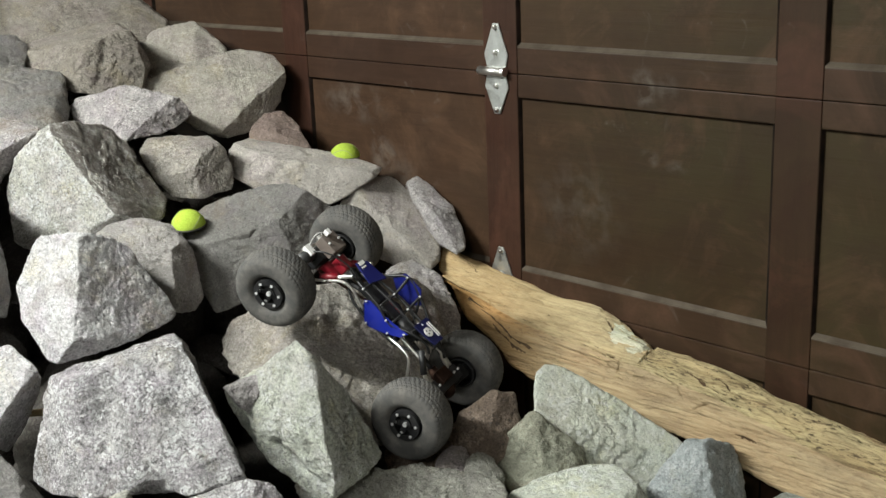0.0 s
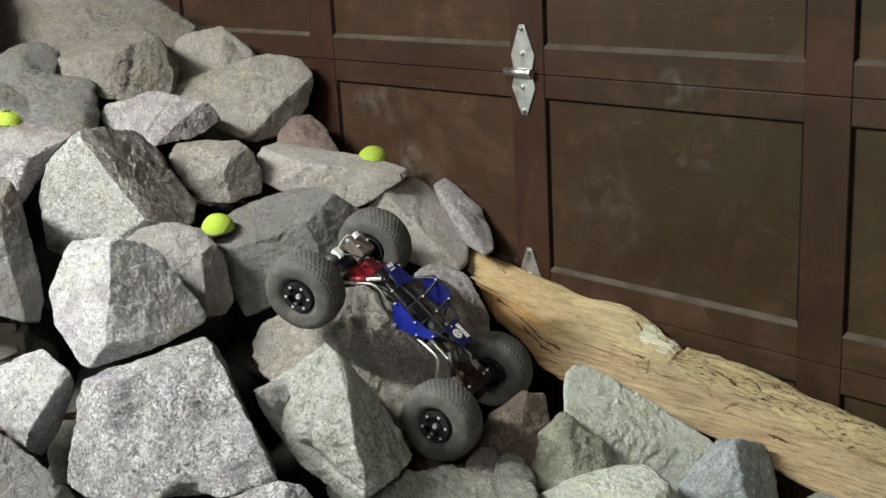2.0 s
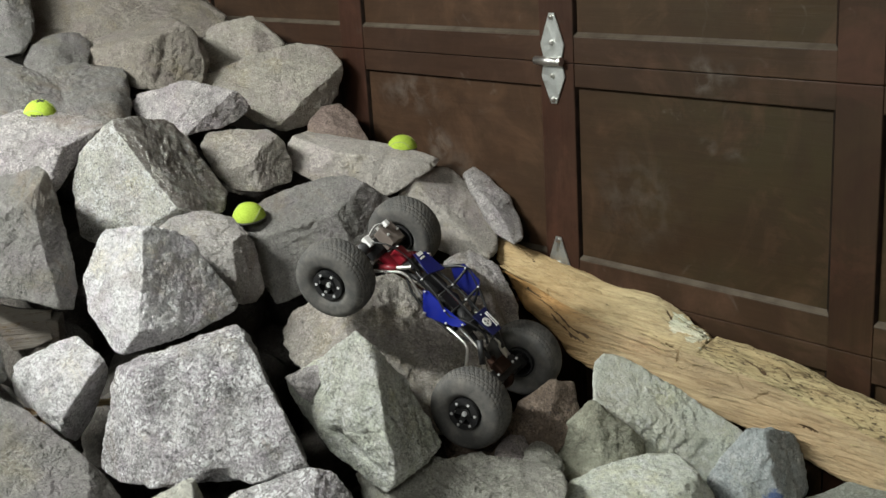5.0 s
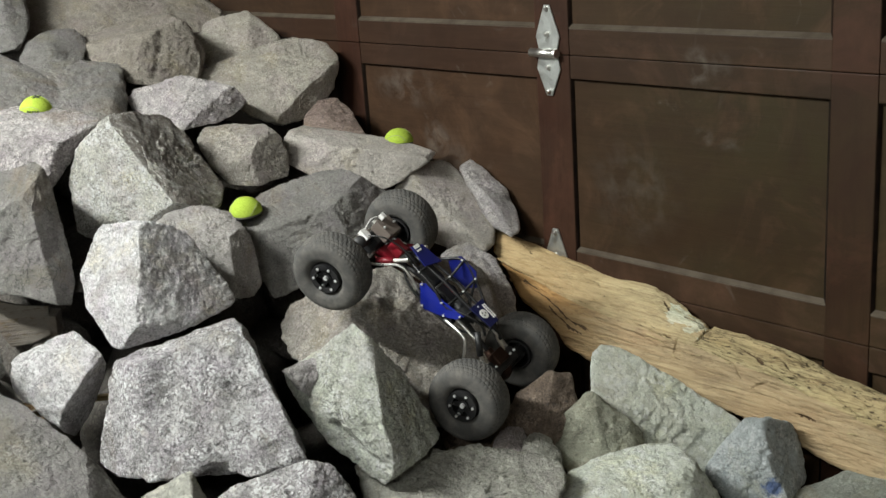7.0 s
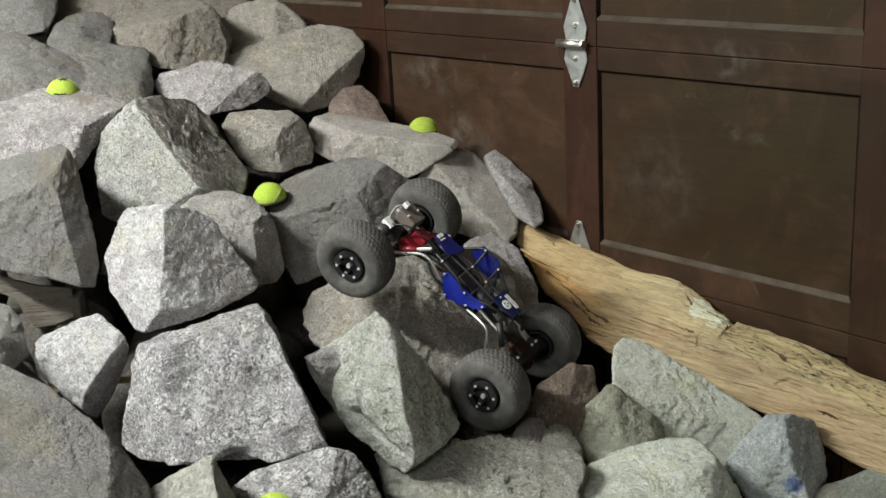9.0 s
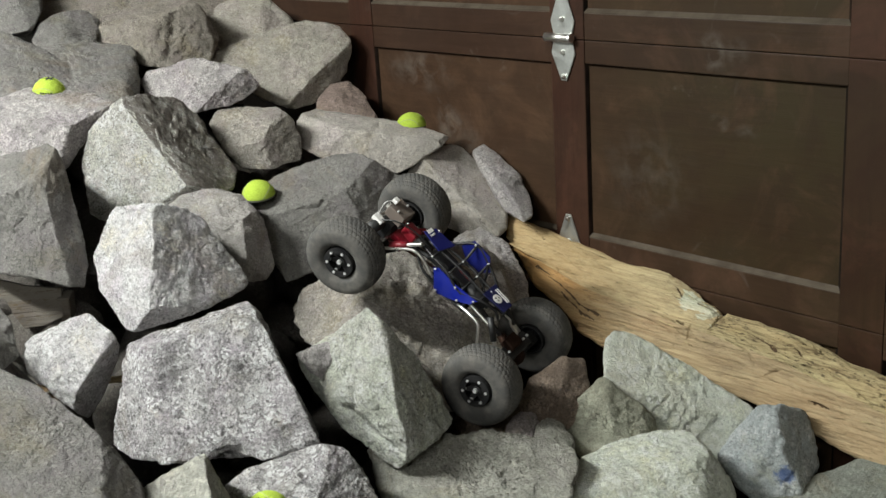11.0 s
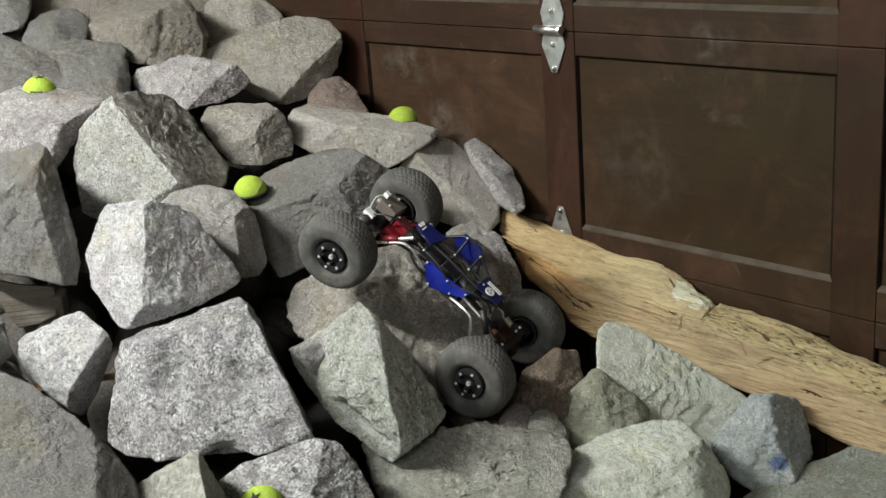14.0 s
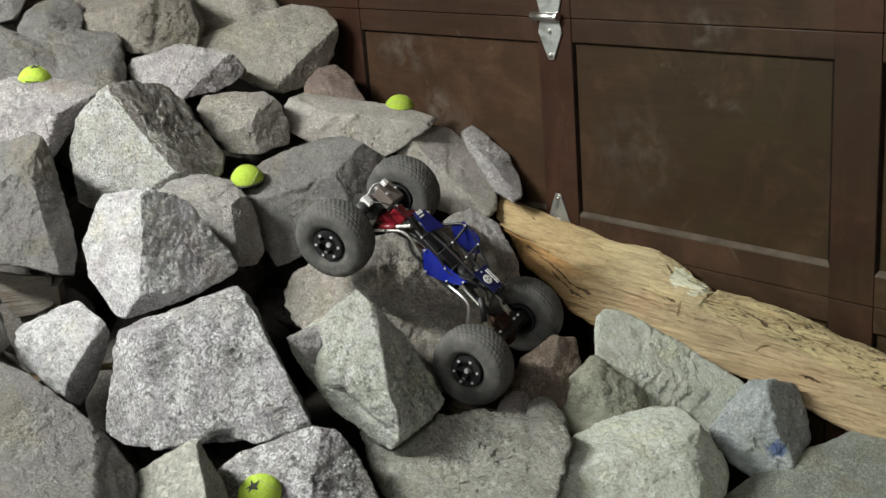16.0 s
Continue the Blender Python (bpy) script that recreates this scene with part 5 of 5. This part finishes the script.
part("radio_box", box(bmesh.new(), (-0.070, -0.014, 0.044), (-0.026, 0.018, 0.064), 0.004), BLACK, crawler, "black radio box")

# tube cage: two lower rails, two upper rails, hoops between them
CAGE = []
for sign in (-1, 1):
    top = 0.104 if sign > 0 else 0.072
    CAGE.append([(-0.100, 0.012 * sign, 0.058), (-0.060, 0.030 * sign, 0.070), (-0.026, 0.034 * sign, top), (0.012, 0.034 * sign, top - 0.010), (0.048, 0.030 * sign, 0.078), (0.078, 0.016 * sign, 0.074), (0.092, 0.010 * sign, 0.060)])
    CAGE.append([(-0.100, 0.014 * sign, 0.046), (-0.050, 0.031 * sign, 0.032), (0.035, 0.031 * sign, 0.036), (0.088, 0.016 * sign, 0.056)])
    CAGE.append([(-0.085, 0.008 * sign, 0.070), (-0.020, 0.011 * sign, 0.078), (0.040, 0.011 * sign, 0.078), (0.080, 0.009 * sign, 0.078)])
    CAGE.append([(0.012, 0.034 * sign, top - 0.010), (0.030, 0.032 * sign, 0.056), (0.036, 0.031 * sign, 0.036)])
CAGE += [[(-0.060, -0.030, 0.070), (-0.058, 0, 0.074), (-0.060, 0.030, 0.070)], [(-0.020, -0.034, 0.073), (-0.020, 0.010, 0.080), (-0.024, 0.034, 0.102)],
         [(0.014, -0.034, 0.064), (0.014, 0.008, 0.078), (0.012, 0.034, 0.094)], [(0.048, -0.030, 0.078), (0.050, 0, 0.080), (0.048, 0.030, 0.078)]]
for places in CAGE:
    part("cage_tube", bent(bmesh.new(), places, 0.0024), BLACK, crawler, "", True)

# coloured panels
near = plate(bmesh.new(), [(-0.046, 0.058), (-0.038, 0.066), (0.003, 0.066), (0.047, 0.075), (0.041, 0.059), (0.021, 0.043), (-0.012, 0.024), (-0.023, 0.027)], 0.0022, pose(0, -0.0355, 0), 0.0006)
part("side_panel", near, BLUE, crawler, "bright blue side panel")
far = plate(bmesh.new(), [(-0.044, 0.080), (-0.033, 0.107), (0.005, 0.107), (0.024, 0.084), (0.010, 0.066), (-0.021, 0.064)], 0.0022, pose(0, 0.0330, 0), 0.0006)
part("side_panel", far, DEEP_BLUE, crawler, "deep blue side panel")
hood = plate(bmesh.new(), [(-0.102, -0.012), (-0.060, -0.020), (-0.050, 0.022), (-0.094, 0.016)], 0.002, pose(0, 0, 0.0795, -90, 0, 0), 0.0005)
hood = part("hood_panel", hood, DEEP_BLUE, crawler, "deep blue hood panel with a white badge")
badge = bmesh.new()
box(badge, (-0.100, -0.008, 0.0802), (-0.093, 0.006, 0.0812))
box(badge, (-0.090, -0.009, 0.0802), (-0.087, 0.003, 0.0812))
part("badge", badge, WHITE, hood, "plain white badge")
tail = plate(bmesh.new(), [(0.044, -0.020), (0.090, -0.014), (0.090, 0.014), (0.044, 0.022)], 0.002, pose(0, 0, 0.0850, -90, 0, 0), 0.0005)
tail = part("tail_panel", tail, DARK_BLUE, crawler, "dark blue tail panel with a white badge")
badge = rod(bmesh.new(), (0.066, -0.004, 0.0856), (0.066, -0.004, 0.0866), 0.0088, sides=24)
part("badge", badge, WHITE, tail, "plain round white badge")
spots = bmesh.new()
for dx, dy in ((-0.003, -0.003), (0.003, -0.002), (0.000, 0.004)):
    rod(spots, (0.066 + dx, -0.004 + dy, 0.0866), (0.066 + dx, -0.004 + dy, 0.0870), 0.0016, sides=8)
part("print", spots, BLACK, tail, "black badge print")
for k in range(2):
    part("stripe", box(bmesh.new(), (0.052, 0.008 + 0.005 * k, 0.0856), (0.082, 0.0105 + 0.005 * k, 0.0864)), WHITE, tail, "white stripe")

# steering servo on the front axle, with its leads
servo = part("servo", box(bmesh.new(), (-0.176, -0.014, 0.044), (-0.140, 0.022, 0.066), 0.002), SERVO_GREY, crawler, "brown-grey steering servo")
part("servo_mount", box(bmesh.new(), (-0.172, -0.024, 0.010), (-0.146, 0.028, 0.044), 0.003), BLACK, servo)
part("servo_horn", rod(bmesh.new(), (-0.182, -0.004, 0.054), (-0.1755, -0.004, 0.054), 0.007), STEEL, servo)
for y in (-0.010, 0.018):
    part("bolt", rod(bmesh.new(), (-0.158, y, 0.066), (-0.158, y, 0.069), 0.0024, 0.0018, 8), BOLT, servo)
part("plug", box(bmesh.new(), (-0.182, -0.042, 0.040), (-0.162, -0.028, 0.049), 0.001), WHITE, crawler, "white wire plug")
part("plug", box(bmesh.new(), (-0.180, -0.006, 0.068), (-0.170, 0.003, 0.077), 0.001), WHITE, crawler, "white wire plug")
part("motor", rod(bmesh.new(), (-0.168, -0.058, 0.034), (-0.168, -0.026, 0.034), 0.011, sides=24), BLACK, crawler, "black axle motor", True)
part("wire", bent(bmesh.new(), [(-0.168, -0.035, 0.047), (-0.145, -0.028, 0.064), (-0.110, -0.012, 0.064), (-0.068, -0.006, 0.056)], 0.0014, 6), BLACK, crawler)
part("wire", bent(bmesh.new(), [(-0.176, -0.002, 0.072), (-0.184, -0.018, 0.066), (-0.178, -0.032, 0.046)], 0.0007, 6), WHITE, crawler)
part("wire", bent(bmesh.new(), [(-0.020, 0.004, 0.064), (0.004, -0.008, 0.074), (0.030, -0.002, 0.070), (0.050, 0.006, 0.066)], 0.0013, 6), RED, crawler)
part("wire", bent(bmesh.new(), [(-0.030, 0.010, 0.062), (-0.004, 0.016, 0.076), (0.026, 0.012, 0.072), (0.050, 0.002, 0.067)], 0.0013, 6), BLACK, crawler)

# red mounts and dampers over the front axle
part("link_mount", box(bmesh.new(), (-0.140, -0.022, 0.014), (-0.110, 0.024, 0.036), 0.003), RED, crawler, "red anodised link mount")
part("link_mount", box(bmesh.new(), (-0.134, -0.010, 0.036), (-0.106, 0.014, 0.054), 0.003), RED, crawler, "red anodised link mount")
for y in (-0.030, 0.032):
    part("shock_body", rod(bmesh.new(), (-0.128, y, 0.020), (-0.106, y * 0.98, 0.046), 0.0062), RED, crawler, "red damper body", True)
    part("damper_rod", rod(bmesh.new(), (-0.106, y * 0.98, 0.046), (-0.087, y * 0.95, 0.070), 0.0034), STEEL, crawler)
    part("shock_body", rod(bmesh.new(), (0.080, y * 0.8, 0.064), (0.112, y * 1.1, 0.040), 0.0056), BLACK, crawler, "black damper body", True)
    part("damper_rod", rod(bmesh.new(), (0.112, y * 1.1, 0.040), (0.146, y * 1.4, 0.018), 0.0024), STEEL, crawler)

# steel suspension links
for y in (-1, 1):
    part("link", bent(bmesh.new(), [(0.026, 0.034 * y, 0.040), (0.050, 0.044 * y, 0.052), (0.072, 0.050 * y, 0.056), (0.086, 0.054 * y, 0.044), (0.104, 0.060 * y, 0.024), (0.146, 0.066 * y, 0.012)], 0.0026), STEEL, crawler, "bent steel suspension link", True)
    part("link", bent(bmesh.new(), [(0.030, 0.018 * y, 0.046), (0.096, 0.026 * y, 0.050), (0.112, 0.030 * y, 0.040), (0.148, 0.036 * y, 0.024)], 0.0024), STEEL, crawler, "steel suspension link", True)
    part("link", bent(bmesh.new(), [(-0.036, 0.032 * y, 0.040), (-0.086, 0.032 * y, 0.052), (-0.118, 0.044 * y, 0.030), (-0.148, 0.056 * y, 0.006)], 0.0026), STEEL, crawler, "steel suspension link", True)
    part("link", rod(bmesh.new(), (-0.045, 0.018 * y, 0.046), (-0.140, 0.026 * y, 0.022), 0.0024), COPPER, crawler, "tarnished suspension link")
part("steering_link", rod(bmesh.new(), (-0.186, -0.074, 0.004), (-0.186, 0.074, 0.004), 0.0028), STEEL, crawler, "steel steering link")
part("drive_shaft", rod(bmesh.new(), (-0.115, 0.012, 0.016), (-0.022, 0.004, 0.046), 0.0042), BLACK, crawler)
part("drive_shaft", rod(bmesh.new(), (0.014, 0.004, 0.044), (0.122, 0.012, 0.020), 0.0042), BLACK, crawler)

# brackets on the rear axle
bracket = part("axle_bracket", box(bmesh.new(), (0.130, -0.046, 0.014), (0.157, 0.052, 0.034), 0.004), BLACK, crawler, "black rear axle bracket")
part("link_mount", box(bmesh.new(), (0.122, -0.016, 0.030), (0.146, 0.018, 0.046), 0.003), COPPER, crawler, "tarnished bronze link mount")
for y in (-0.038, -0.016, 0.010, 0.034, 0.048):
    part("bolt", rod(bmesh.new(), (0.143, y, 0.033), (0.143, y, 0.0372), 0.0026, 0.0019, 8), BOLT, bracket)
for x, y, z in ((-0.042, -0.0370, 0.060), (0.004, -0.0370, 0.063), (0.042, -0.0370, 0.070), (-0.018, -0.0370, 0.028), (0.020, -0.0370, 0.046), (-0.060, -0.033, 0.071), (-0.020, 0.004, 0.081), (0.014, 0.004, 0.080), (0.050, 0.000, 0.0825), (-0.026, 0.031, 0.104), (0.012, 0.031, 0.096)):
    part("bolt", rod(bmesh.new(), (x, y, z), (x, y - 0.002, z + 0.003), 0.0022, 0.0015, 8), BOLT, crawler)
